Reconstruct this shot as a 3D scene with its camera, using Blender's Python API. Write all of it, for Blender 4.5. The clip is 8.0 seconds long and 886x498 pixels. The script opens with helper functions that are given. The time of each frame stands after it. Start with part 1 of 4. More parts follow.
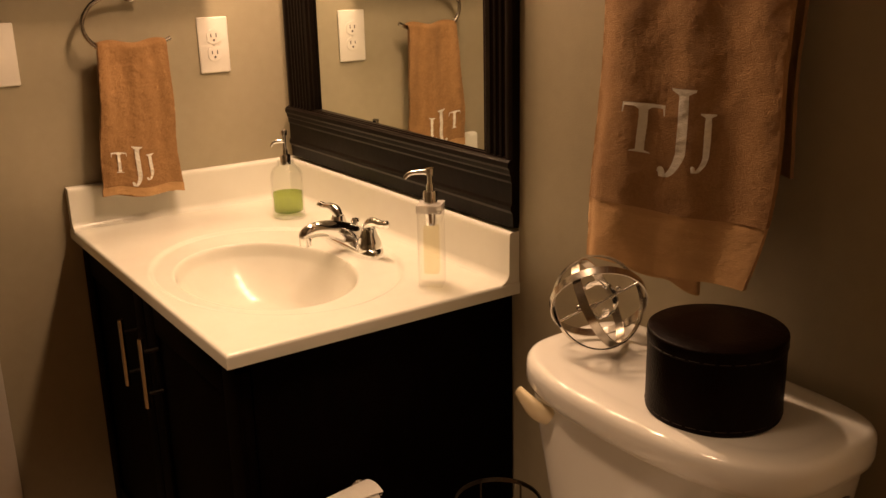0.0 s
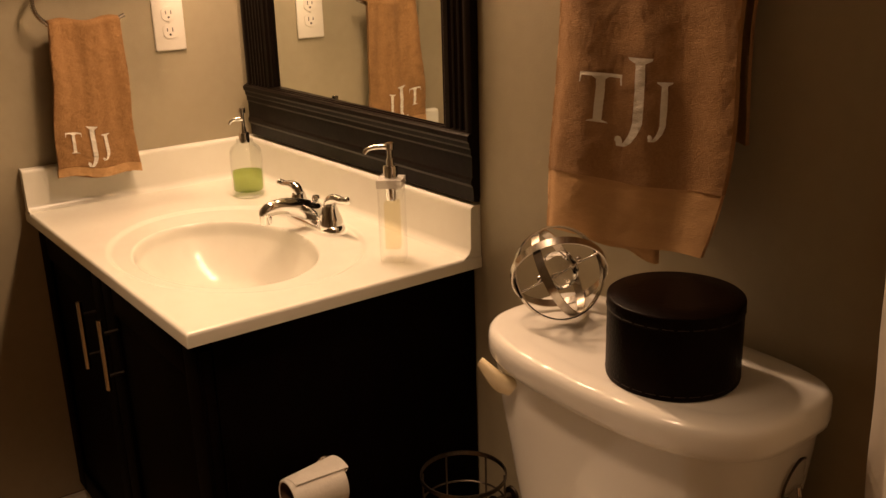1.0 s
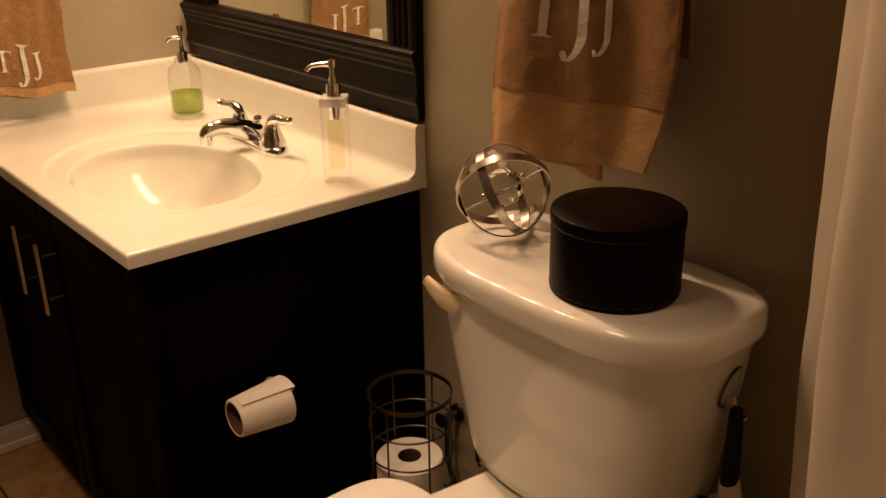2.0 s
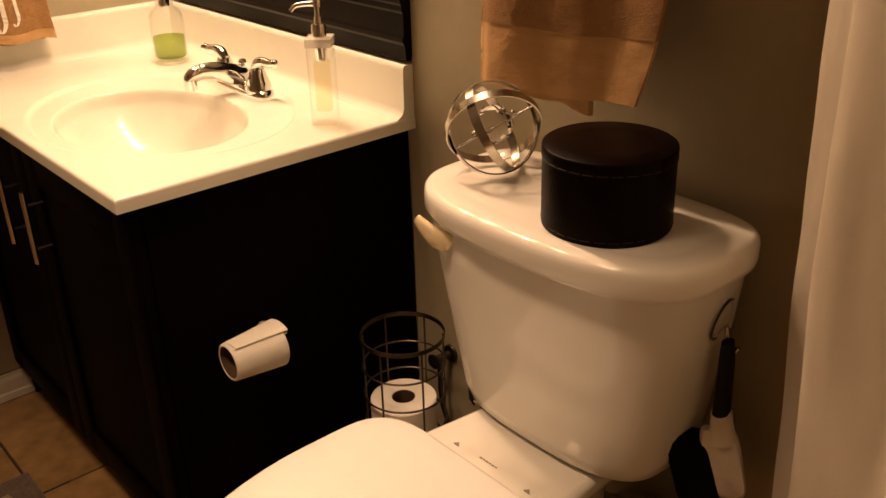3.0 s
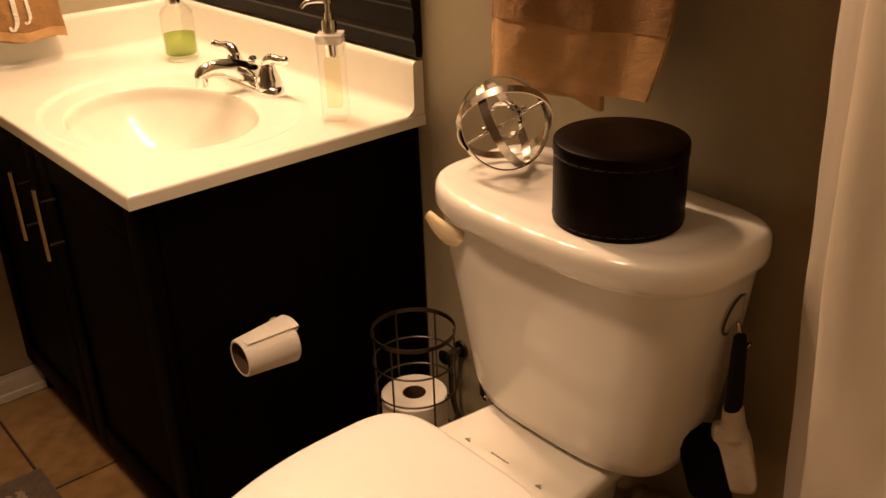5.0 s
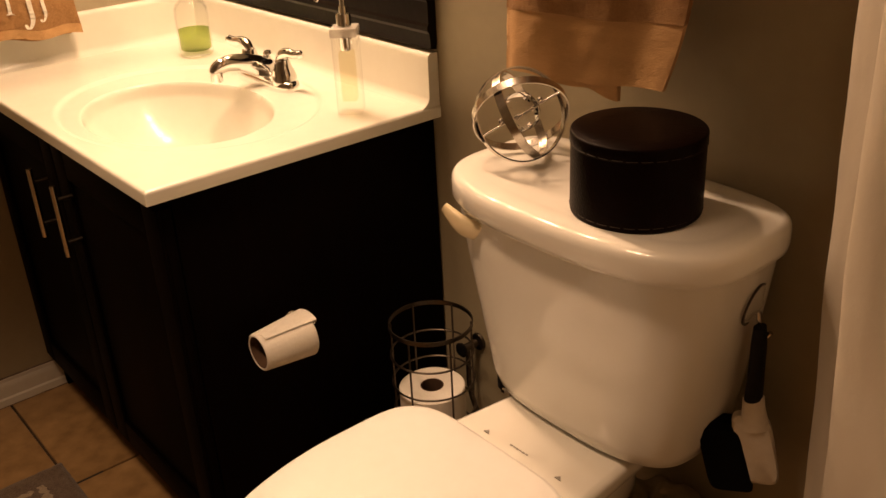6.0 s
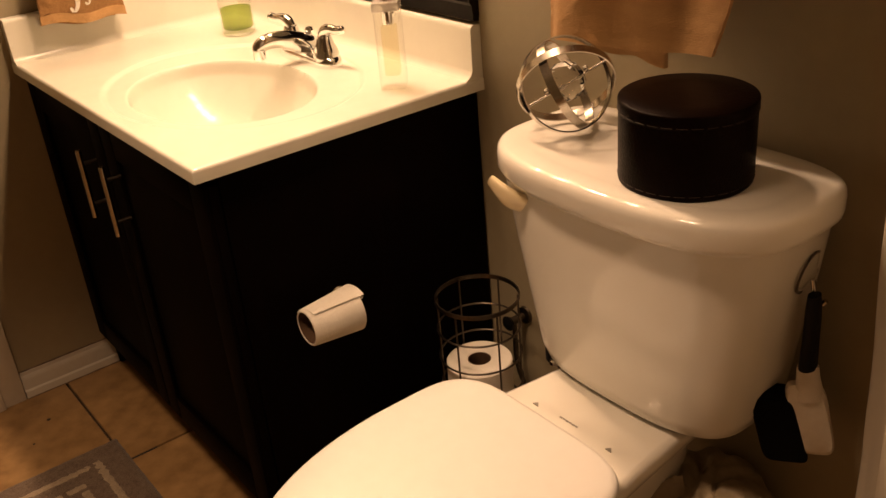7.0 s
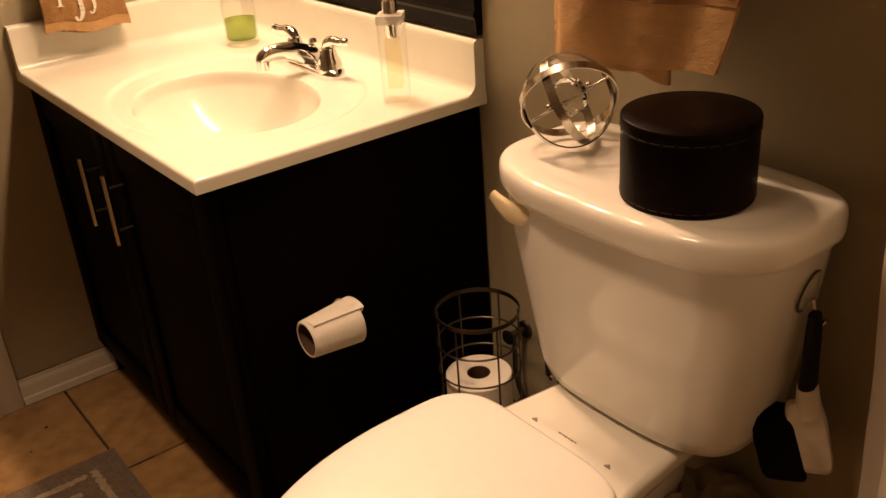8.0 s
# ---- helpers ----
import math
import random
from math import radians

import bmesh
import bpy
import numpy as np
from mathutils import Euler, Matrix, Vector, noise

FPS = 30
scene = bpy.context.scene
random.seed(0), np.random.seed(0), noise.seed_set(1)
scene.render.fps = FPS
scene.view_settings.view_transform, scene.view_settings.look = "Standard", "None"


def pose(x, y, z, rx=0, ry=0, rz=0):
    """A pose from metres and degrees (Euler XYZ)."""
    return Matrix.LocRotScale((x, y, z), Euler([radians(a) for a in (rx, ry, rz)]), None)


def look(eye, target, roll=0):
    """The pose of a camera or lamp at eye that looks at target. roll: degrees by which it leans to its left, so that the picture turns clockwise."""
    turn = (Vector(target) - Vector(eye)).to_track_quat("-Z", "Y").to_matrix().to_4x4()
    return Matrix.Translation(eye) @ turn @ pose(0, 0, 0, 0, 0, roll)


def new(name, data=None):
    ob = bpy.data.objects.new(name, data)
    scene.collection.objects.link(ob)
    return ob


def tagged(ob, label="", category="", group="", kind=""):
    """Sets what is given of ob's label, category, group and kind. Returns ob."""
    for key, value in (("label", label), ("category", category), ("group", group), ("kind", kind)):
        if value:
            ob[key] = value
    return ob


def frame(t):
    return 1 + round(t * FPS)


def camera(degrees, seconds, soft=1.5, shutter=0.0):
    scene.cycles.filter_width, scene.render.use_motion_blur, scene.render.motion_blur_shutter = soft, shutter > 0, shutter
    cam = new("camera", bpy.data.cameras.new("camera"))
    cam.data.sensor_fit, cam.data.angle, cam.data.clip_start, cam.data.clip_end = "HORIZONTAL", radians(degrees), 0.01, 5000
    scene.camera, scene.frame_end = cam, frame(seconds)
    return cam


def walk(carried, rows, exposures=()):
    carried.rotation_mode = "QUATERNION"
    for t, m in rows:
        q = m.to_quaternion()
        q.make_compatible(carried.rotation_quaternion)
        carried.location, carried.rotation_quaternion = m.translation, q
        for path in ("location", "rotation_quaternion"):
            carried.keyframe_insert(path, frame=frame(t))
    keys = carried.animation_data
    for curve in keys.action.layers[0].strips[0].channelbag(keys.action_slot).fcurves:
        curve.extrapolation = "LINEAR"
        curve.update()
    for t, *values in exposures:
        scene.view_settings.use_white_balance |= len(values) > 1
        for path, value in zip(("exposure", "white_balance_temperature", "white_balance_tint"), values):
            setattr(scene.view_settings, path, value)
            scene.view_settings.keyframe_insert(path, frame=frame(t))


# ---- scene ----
cam = camera(50.2, 8.0)
PATH = [
    (0, (2.1720, -1.0210, 1.3350), (0.5879, 0.0546, 0.7574), -1.33),
    (0.5, (2.1745, -1.0180, 1.3290), (0.6203, 0.0886, 0.7291), -1.42),
    (1, (2.1770, -1.0150, 1.3230), (0.6439, 0.1112, 0.7055), -1.70),
    (1.5, (2.1780, -1.0150, 1.3180), (0.6487, 0.1069, 0.6835), -1.84),
    (1.6, (2.1783, -1.0147, 1.3154), (0.6609, 0.1069, 0.6527), -1.39),
    (1.7, (2.1786, -1.0144, 1.3129), (0.6862, 0.1103, 0.6003), -1.01),
    (1.8, (2.1789, -1.0141, 1.3103), (0.7125, 0.1166, 0.5545), -1.50),
    (1.9, (2.1791, -1.0139, 1.3077), (0.7367, 0.1413, 0.5430), -0.92),
    (2, (2.1794, -1.0136, 1.3051), (0.7543, 0.1665, 0.5459), -0.92),
    (2.1, (2.1797, -1.0133, 1.3026), (0.7622, 0.1913, 0.5680), -0.50),
    (2.2, (2.1800, -1.0130, 1.3000), (0.7688, 0.2049, 0.5754), -1.46),
    (3.3, (2.1770, -1.0200, 1.2890), (0.8044, 0.1378, 0.4084), -1.65),
    (3.5, (2.1770, -1.0205, 1.2891), (0.7976, 0.1361, 0.4176), -1.87),
    (4, (2.1770, -1.0217, 1.2893), (0.7911, 0.1344, 0.4275), -2.11),
    (4.5, (2.1770, -1.0230, 1.2895), (0.7917, 0.1338, 0.4277), -1.99),
    (6, (2.1730, -1.0250, 1.2880), (0.7713, 0.1020, 0.4133), -3.00),
    (6.5, (2.1700, -1.0280, 1.2830), (0.7440, 0.0421, 0.3768), -4.63),
    (7, (2.1670, -1.0300, 1.2820), (0.7254, 0.0132, 0.3690), -5.21),
    (7.5, (2.1660, -1.0300, 1.2840), (0.7200, 0.0164, 0.3817), -4.73),
    (8, (2.1650, -1.0300, 1.2860), (0.7164, 0.0209, 0.3933), -4.43),
]
EXPOSURE = [(0.0, -0.26), (2.2, -0.26), (3.3, 0.27), (4.5, 0.21), (8.0, 0.19)]
walk(cam, [(t, look(eye, target, roll)) for t, eye, target, roll in PATH], EXPOSURE)

# ---------------------------------------------------------------- light
world = bpy.data.worlds.new("world")
scene.world = world
world.use_nodes = True
world.node_tree.nodes["Background"].inputs[0].default_value = (1.0, 0.72, 0.45, 1)
world.node_tree.nodes["Background"].inputs[1].default_value = 0.0
LAMP = (1.0, 0.615, 0.365)
BULB_POWER = 292.0
# Added fill from an unseen, assumed ceiling lamp: lights tank front, seat and floor.
FILL_POWER = 128.0
spot = new("added_ceiling_fill", bpy.data.lights.new("added_ceiling_fill", "SPOT"))
spot.data.energy, spot.data.color, spot.data.shadow_soft_size = FILL_POWER, LAMP, 0.20
spot.data.spot_size, spot.data.spot_blend = radians(66), 0.36
spot.matrix_world = look((1.30, -1.10, 2.425), (1.28, -1.00, 0.5))


# ---------------------------------------------------------------- materials
def material(name, color, rough=0.5, metal=0.0, color2=None, scale=8.0, fine=90.0, bump=0.0, bump_scale=200.0,
             mix=0.5, coat=0.0, transmission=0.0, ior=1.45, sheen=0.0, rough_var=0.0, stretch=(1, 1, 1), specular=0.5):
    m = bpy.data.materials.new(name)
    m.use_nodes = True
    n, l = m.node_tree.nodes, m.node_tree.links
    b = n["Principled BSDF"]
    b.inputs["Base Color"].default_value = (*color, 1)
    b.inputs["Roughness"].default_value = rough
    b.inputs["Metallic"].default_value = metal
    b.inputs["Coat Weight"].default_value = coat
    b.inputs["Transmission Weight"].default_value = transmission
    b.inputs["IOR"].default_value = ior
    b.inputs["Sheen Weight"].default_value = sheen
    b.inputs["Specular IOR Level"].default_value = specular
    co = n.new("ShaderNodeTexCoord")
    mp = n.new("ShaderNodeMapping")
    mp.inputs["Scale"].default_value = stretch
    l.new(co.outputs["Object"], mp.inputs["Vector"])
    if color2:
        big, small = n.new("ShaderNodeTexNoise"), n.new("ShaderNodeTexNoise")
        for t, s in ((big, scale), (small, fine)):
            t.inputs["Scale"].default_value = s
            t.inputs["Detail"].default_value = 5
            l.new(mp.outputs["Vector"], t.inputs["Vector"])
        add = n.new("ShaderNodeMath")
        add.operation = "MULTIPLY_ADD"
        l.new(small.outputs["Fac"], add.inputs[0])
        add.inputs[1].default_value = 0.5
        half = n.new("ShaderNodeMath")
        half.operation = "MULTIPLY"
        l.new(big.outputs["Fac"], half.inputs[0])
        half.inputs[1].default_value = 0.5
        l.new(half.outputs[0], add.inputs[2])
        ramp = n.new("ShaderNodeMapRange")
        ramp.inputs["From Min"].default_value = 0.5 - 0.3 * mix
        ramp.inputs["From Max"].default_value = 0.5 + 0.3 * mix
        l.new(add.outputs[0], ramp.inputs["Value"])
        cm = n.new("ShaderNodeMix")
        cm.data_type = "RGBA"
        cm.inputs["A"].default_value = (*color, 1)
        cm.inputs["B"].default_value = (*color2, 1)
        l.new(ramp.outputs["Result"], cm.inputs["Factor"])
        l.new(cm.outputs["Result"], b.inputs["Base Color"])
    if rough_var:
        rn = n.new("ShaderNodeTexNoise")
        rn.inputs["Scale"].default_value = 14
        rn.inputs["Detail"].default_value = 6
        l.new(mp.outputs["Vector"], rn.inputs["Vector"])
        rr = n.new("ShaderNodeMapRange")
        rr.inputs["To Min"].default_value = max(0.02, rough - rough_var)
        rr.inputs["To Max"].default_value = rough + rough_var
        l.new(rn.outputs["Fac"], rr.inputs["Value"])
        l.new(rr.outputs["Result"], b.inputs["Roughness"])
    if bump:
        bn = n.new("ShaderNodeTexNoise")
        bn.inputs["Scale"].default_value = bump_scale
        bn.inputs["Detail"].default_value = 3
        l.new(mp.outputs["Vector"], bn.inputs["Vector"])
        bp = n.new("ShaderNodeBump")
        bp.inputs["Strength"].default_value = bump
        bp.inputs["Distance"].default_value = 0.002
        l.new(bn.outputs["Fac"], bp.inputs["Height"])
        l.new(bp.outputs["Normal"], b.inputs["Normal"])
    return m


WALL = material("wall_paint", (0.374, 0.328, 0.222), 0.42, color2=(0.404, 0.354, 0.242), scale=3, fine=40, bump=0.14, bump_scale=260, rough_var=0.06)
CEIL = material("ceiling_paint", (0.50, 0.46, 0.38), 0.8, color2=(0.53, 0.49, 0.41), bump=0.3, bump_scale=120)
TRIM = material("white_trim_paint", (0.74, 0.70, 0.62), 0.35, color2=(0.66, 0.61, 0.52), scale=5, fine=60, mix=0.9, bump=0.15, bump_scale=60)
TOP = material("cultured_marble", (0.805, 0.800, 0.705), 0.20, color2=(0.775, 0.765, 0.665), scale=4, fine=30, coat=0.0, rough_var=0.03)
ESPRESSO = material("espresso_wood", (0.0015, 0.0009, 0.0006), 0.5, color2=(0.0042, 0.0018, 0.0010), scale=6, fine=50, bump=0.12, bump_scale=40, stretch=(8, 8, 0.7), specular=0.022)
FRAME = material("black_frame_paint", (0.0050, 0.0029, 0.0018), 0.36, color2=(0.0078, 0.0046, 0.0029), scale=9, fine=80, bump=0.12, bump_scale=90, rough_var=0.06, specular=0.09)
MIRROR = material("mirror_glass", (0.87, 0.91, 0.87), 0.015, 1.0)
CHROME = material("chrome", (0.88, 0.88, 0.88), 0.09, 1.0, rough_var=0.02)
NICKEL = material("brushed_nickel", (0.62, 0.58, 0.52), 0.22, 1.0, color2=(0.48, 0.44, 0.39), scale=20, fine=200, rough_var=0.08)
BRONZE = material("dark_wire", (0.15, 0.125, 0.10), 0.36, 1.0, color2=(0.09, 0.075, 0.06), scale=20, fine=150)
PORCELAIN = material("porcelain", (0.785, 0.770, 0.710), 0.08, color2=(0.765, 0.745, 0.680), scale=2.5, fine=20)
SEAT = material("seat_plastic", (0.805, 0.800, 0.780), 0.30, color2=(0.785, 0.775, 0.750), scale=5, fine=40)
ALMOND = material("almond_plastic", (0.80, 0.69, 0.46), 0.25, color2=(0.78, 0.66, 0.42))
PLATE = material("plate_plastic", (0.84, 0.80, 0.72), 0.3, color2=(0.82, 0.78, 0.69))
DARKSLOT = material("dark_slot", (0.03, 0.025, 0.02), 0.6)
SCREW = material("painted_screw", (0.7, 0.66, 0.58), 0.3, 0.3)
ENAMEL = material("white_enamel", (0.72, 0.70, 0.66), 0.6, color2=(0.68, 0.66, 0.62))
LEATHER = material("brown_black_leather", (0.0036, 0.0015, 0.0009), 0.36, color2=(0.0066, 0.0025, 0.0014), scale=12, fine=160, bump=0.25, bump_scale=340, rough_var=0.08, specular=0.045)
STITCH = material("brown_stitch", (0.020, 0.011, 0.006), 0.7)
TERRY = material("tan_terry", (0.29, 0.152, 0.056), 0.95, color2=(0.39, 0.217, 0.085), scale=30, fine=260, mix=0.6, bump=0.9, bump_scale=640, sheen=0.04)
HEM = material("tan_woven_band", (0.50, 0.295, 0.125), 0.9, color2=(0.57, 0.345, 0.152), scale=20, fine=220, bump=0.5, bump_scale=260, stretch=(1, 1, 5), sheen=0.04)
THREAD = material("white_thread", (0.80, 0.76, 0.68), 0.7, color2=(0.77, 0.73, 0.65), scale=60, fine=400, bump=0.5, bump_scale=500)
PAPER = material("tissue_paper", (0.82, 0.79, 0.72), 0.95, color2=(0.78, 0.745, 0.67), scale=20, fine=150, bump=0.3, bump_scale=240)
CARD = material("brown_cardboard", (0.11, 0.062, 0.034), 0.9, color2=(0.08, 0.045, 0.025))
TILE = material("tan_ceramic_tile", (0.44, 0.275, 0.122), 0.36, color2=(0.22, 0.128, 0.050), scale=7, fine=26, mix=0.55, bump=0.25, bump_scale=45, rough_var=0.1)
GROUT = material("brown_grout", (0.085, 0.055, 0.032), 0.95, color2=(0.045, 0.028, 0.016), scale=20, fine=120, bump=0.6, bump_scale=160)
RUG_GREY = material("taupe_pile", (0.115, 0.076, 0.053), 0.97, color2=(0.19, 0.145, 0.108), scale=60, fine=240, bump=1.0, bump_scale=300, sheen=0.2)
RUG_BEIGE = material("beige_pile", (0.42, 0.34, 0.24), 0.97, color2=(0.30, 0.24, 0.165), scale=60, fine=240, bump=1.0, bump_scale=300, sheen=0.2)


def thin_glass(name, tint, body=0.0, body_color=(1, 1, 1), gloss_edge=0.45, gloss_face=0.035):
    """Clear glass or liquid: tinted see-through, a share of cloudy body, and a gloss that grows towards the edge."""
    m = bpy.data.materials.new(name)
    m.use_nodes = True
    n, l = m.node_tree.nodes, m.node_tree.links
    n.remove(n["Principled BSDF"])
    clear, cloudy, gloss = n.new("ShaderNodeBsdfTransparent"), n.new("ShaderNodeBsdfDiffuse"), n.new("ShaderNodeBsdfGlossy")
    clear.inputs["Color"].default_value = (*tint, 1)
    cloudy.inputs["Color"].default_value = (*body_color, 1)
    gloss.inputs["Roughness"].default_value = 0.02
    inner, outer_, face = n.new("ShaderNodeMixShader"), n.new("ShaderNodeMixShader"), n.new("ShaderNodeLayerWeight")
    face.inputs["Blend"].default_value = 0.5
    power, fr = n.new("ShaderNodeMath"), n.new("ShaderNodeMath")
    power.operation, fr.operation = "POWER", "MULTIPLY_ADD"
    power.inputs[1].default_value = 5.0
    fr.inputs[1].default_value = gloss_edge
    fr.inputs[2].default_value = gloss_face
    l.new(face.outputs["Facing"], power.inputs[0])
    l.new(power.outputs[0], fr.inputs[0])
    inner.inputs[0].default_value = body
    l.new(clear.outputs[0], inner.inputs[1])
    l.new(cloudy.outputs[0], inner.inputs[2])
    l.new(fr.outputs[0], outer_.inputs[0])
    l.new(inner.outputs[0], outer_.inputs[1])
    l.new(gloss.outputs[0], outer_.inputs[2])
    l.new(outer_.outputs[0], n["Material Output"].inputs["Surface"])
    return m


GLASS = thin_glass("clear_glass", (0.975, 0.98, 0.97), 0.0, gloss_edge=0.9, gloss_face=0.03)
ACRYLIC = thin_glass("clear_acrylic", (0.995, 0.992, 0.98), 0.004, (0.95, 0.92, 0.85), gloss_edge=0.6, gloss_face=0.03)
GREEN = thin_glass("green_liquid_soap", (0.66, 0.76, 0.34), 0.14, (0.40, 0.45, 0.13), 0.05)
AMBER = thin_glass("pale_yellow_soap", (0.995, 0.972, 0.86), 0.03, (0.96, 0.89, 0.62), 0.05)
FROST = thin_glass("frosted_acrylic", (0.97, 0.965, 0.95), 0.50, (0.95, 0.92, 0.86), gloss_edge=0.6, gloss_face=0.05)
CRYSTAL = material("cut_crystal", (1, 1, 1), 0.0, transmission=1.0, ior=1.32)
BLACKRUB = material("black_rubber", (0.004, 0.004, 0.005), 0.5, color2=(0.008, 0.007, 0.007), bump=0.2, specular=0.2)
BRISTLE = material("black_bristles", (0.003, 0.003, 0.003), 0.9, specular=0.1)
BRUSHWHITE = material("white_brush_plastic", (0.82, 0.77, 0.68), 0.4, color2=(0.70, 0.63, 0.53), scale=30, fine=80, mix=0.7)
BAG = material("dull_bin_bag", (0.44, 0.37, 0.25), 0.42, color2=(0.28, 0.22, 0.145), scale=12, fine=60, bump=0.8, bump_scale=42)
DIRTY = material("dirty_caulk", (0.26, 0.19, 0.12), 0.9, color2=(0.10, 0.065, 0.04), scale=40, fine=160, mix=0.6, bump=0.5, bump_scale=120)
MARK = material("grey_print", (0.26, 0.24, 0.21), 0.6)


def curtain_material():
    m = bpy.data.materials.new("curtain_fabric")
    m.use_nodes = True
    n, l = m.node_tree.nodes, m.node_tree.links
    b = n["Principled BSDF"]
    b.inputs["Base Color"].default_value = (0.80, 0.74, 0.63, 1)
    b.inputs["Roughness"].default_value = 0.75
    t = n.new("ShaderNodeBsdfTranslucent")
    t.inputs["Color"].default_value = (0.72, 0.64, 0.52, 1)
    mix = n.new("ShaderNodeMixShader")
    mix.inputs[0].default_value = 0.35
    l.new(b.outputs[0], mix.inputs[1])
    l.new(t.outputs[0], mix.inputs[2])
    l.new(mix.outputs[0], n["Material Output"].inputs["Surface"])
    no = n.new("ShaderNodeTexNoise")
    co = n.new("ShaderNodeTexCoord")
    l.new(co.outputs["Object"], no.inputs["Vector"])
    no.inputs["Scale"].default_value = 22
    no.inputs["Detail"].default_value = 6
    bp = n.new("ShaderNodeBump")
    bp.inputs["Strength"].default_value = 0.16
    bp.inputs["Distance"].default_value = 0.01
    l.new(no.outputs["Fac"], bp.inputs["Height"])
    l.new(bp.outputs["Normal"], b.inputs["Normal"])
    return m


CURTAIN = curtain_material()


def bulb_material():
    m = bpy.data.materials.new("lit_bulb")
    m.use_nodes = True
    n, l = m.node_tree.nodes, m.node_tree.links
    e = n.new("ShaderNodeEmission")
    e.inputs["Color"].default_value = (*LAMP, 1)
    e.inputs["Strength"].default_value = BULB_POWER
    l.new(e.outputs[0], n["Material Output"].inputs["Surface"])
    return m


BULB = bulb_material()


# ---------------------------------------------------------------- shapes
def smooth_by_angle(me, angle=40):
    for p in me.polygons:
        p.use_smooth = True
    bm = bmesh.new()
    bm.from_mesh(me)
    for e in bm.edges:
        if len(e.link_faces) == 2 and e.calc_face_angle(0) > radians(angle):
            e.smooth = False
    bm.to_mesh(me)
    bm.free()


def part(name, bm, mat, parent=None, label="", angle=40):
    bmesh.ops.recalc_face_normals(bm, faces=bm.faces)
    me = bpy.data.meshes.new(name)
    bm.to_mesh(me)
    bm.free()
    me.materials.append(mat)
    smooth_by_angle(me, angle)
    ob = new(name, me)
    if parent:
        ob.parent = parent
        ob.matrix_parent_inverse = parent.matrix_basis.inverted()
    if label:
        ob["label"] = label
    return ob


def thing(name, at, label, category, group="", kind=""):
    ob = new(name)
    ob.empty_display_size = 0.05
    ob.matrix_basis = Matrix.Translation(at)
    return tagged(ob, label, category, group, kind)


def box(x0, x1, y0, y1, z0, z1, bevel=0.0, seg=2, bm=None):
    own = bmesh.new()
    bmesh.ops.create_cube(own, size=1)
    for v in own.verts:
        v.co = Vector(((x0 + x1) / 2 + v.co.x * (x1 - x0), (y0 + y1) / 2 + v.co.y * (y1 - y0), (z0 + z1) / 2 + v.co.z * (z1 - z0)))
    if bevel:
        bmesh.ops.bevel(own, geom=own.edges[:], offset=bevel, segments=seg, profile=0.5, affect="EDGES", clamp_overlap=True)
    if bm is None:
        return own
    return join(bm, own)


def join(bm, other):
    me = bpy.data.meshes.new("tmp")
    other.to_mesh(me)
    other.free()
    bm.from_mesh(me)
    bpy.data.meshes.remove(me)
    return bm


def lathe(profile, center, seg=40, axis=None, caps=True):
    """A turned shape: profile rows of (radius, height) along the axis (up, or the vector given)."""
    bm = bmesh.new()
    q = Vector(axis).to_track_quat("Z", "Y").to_matrix() if axis else Matrix.Identity(3)
    rings = []
    for r, h in profile:
        if r < 1e-6:
            rings.append([bm.verts.new(Vector(center) + q @ Vector((0, 0, h)))])
        else:
            rings.append([bm.verts.new(Vector(center) + q @ Vector((r * math.cos(2 * math.pi * k / seg), r * math.sin(2 * math.pi * k / seg), h))) for k in range(seg)])
    for a, b in zip(rings, rings[1:]):
        for k in range(seg):
            k2 = (k + 1) % seg
            if len(a) == 1 and len(b) > 1:
                bm.faces.new((a[0], b[k], b[k2]))
            elif len(b) == 1 and len(a) > 1:
                bm.faces.new((a[k], a[k2], b[0]))
            elif len(a) > 1:
                bm.faces.new((a[k], a[k2], b[k2], b[k]))
    if caps:
        for r in (rings[0], rings[-1]):
            if len(r) > 2:
                bm.faces.new(r)
    return bm


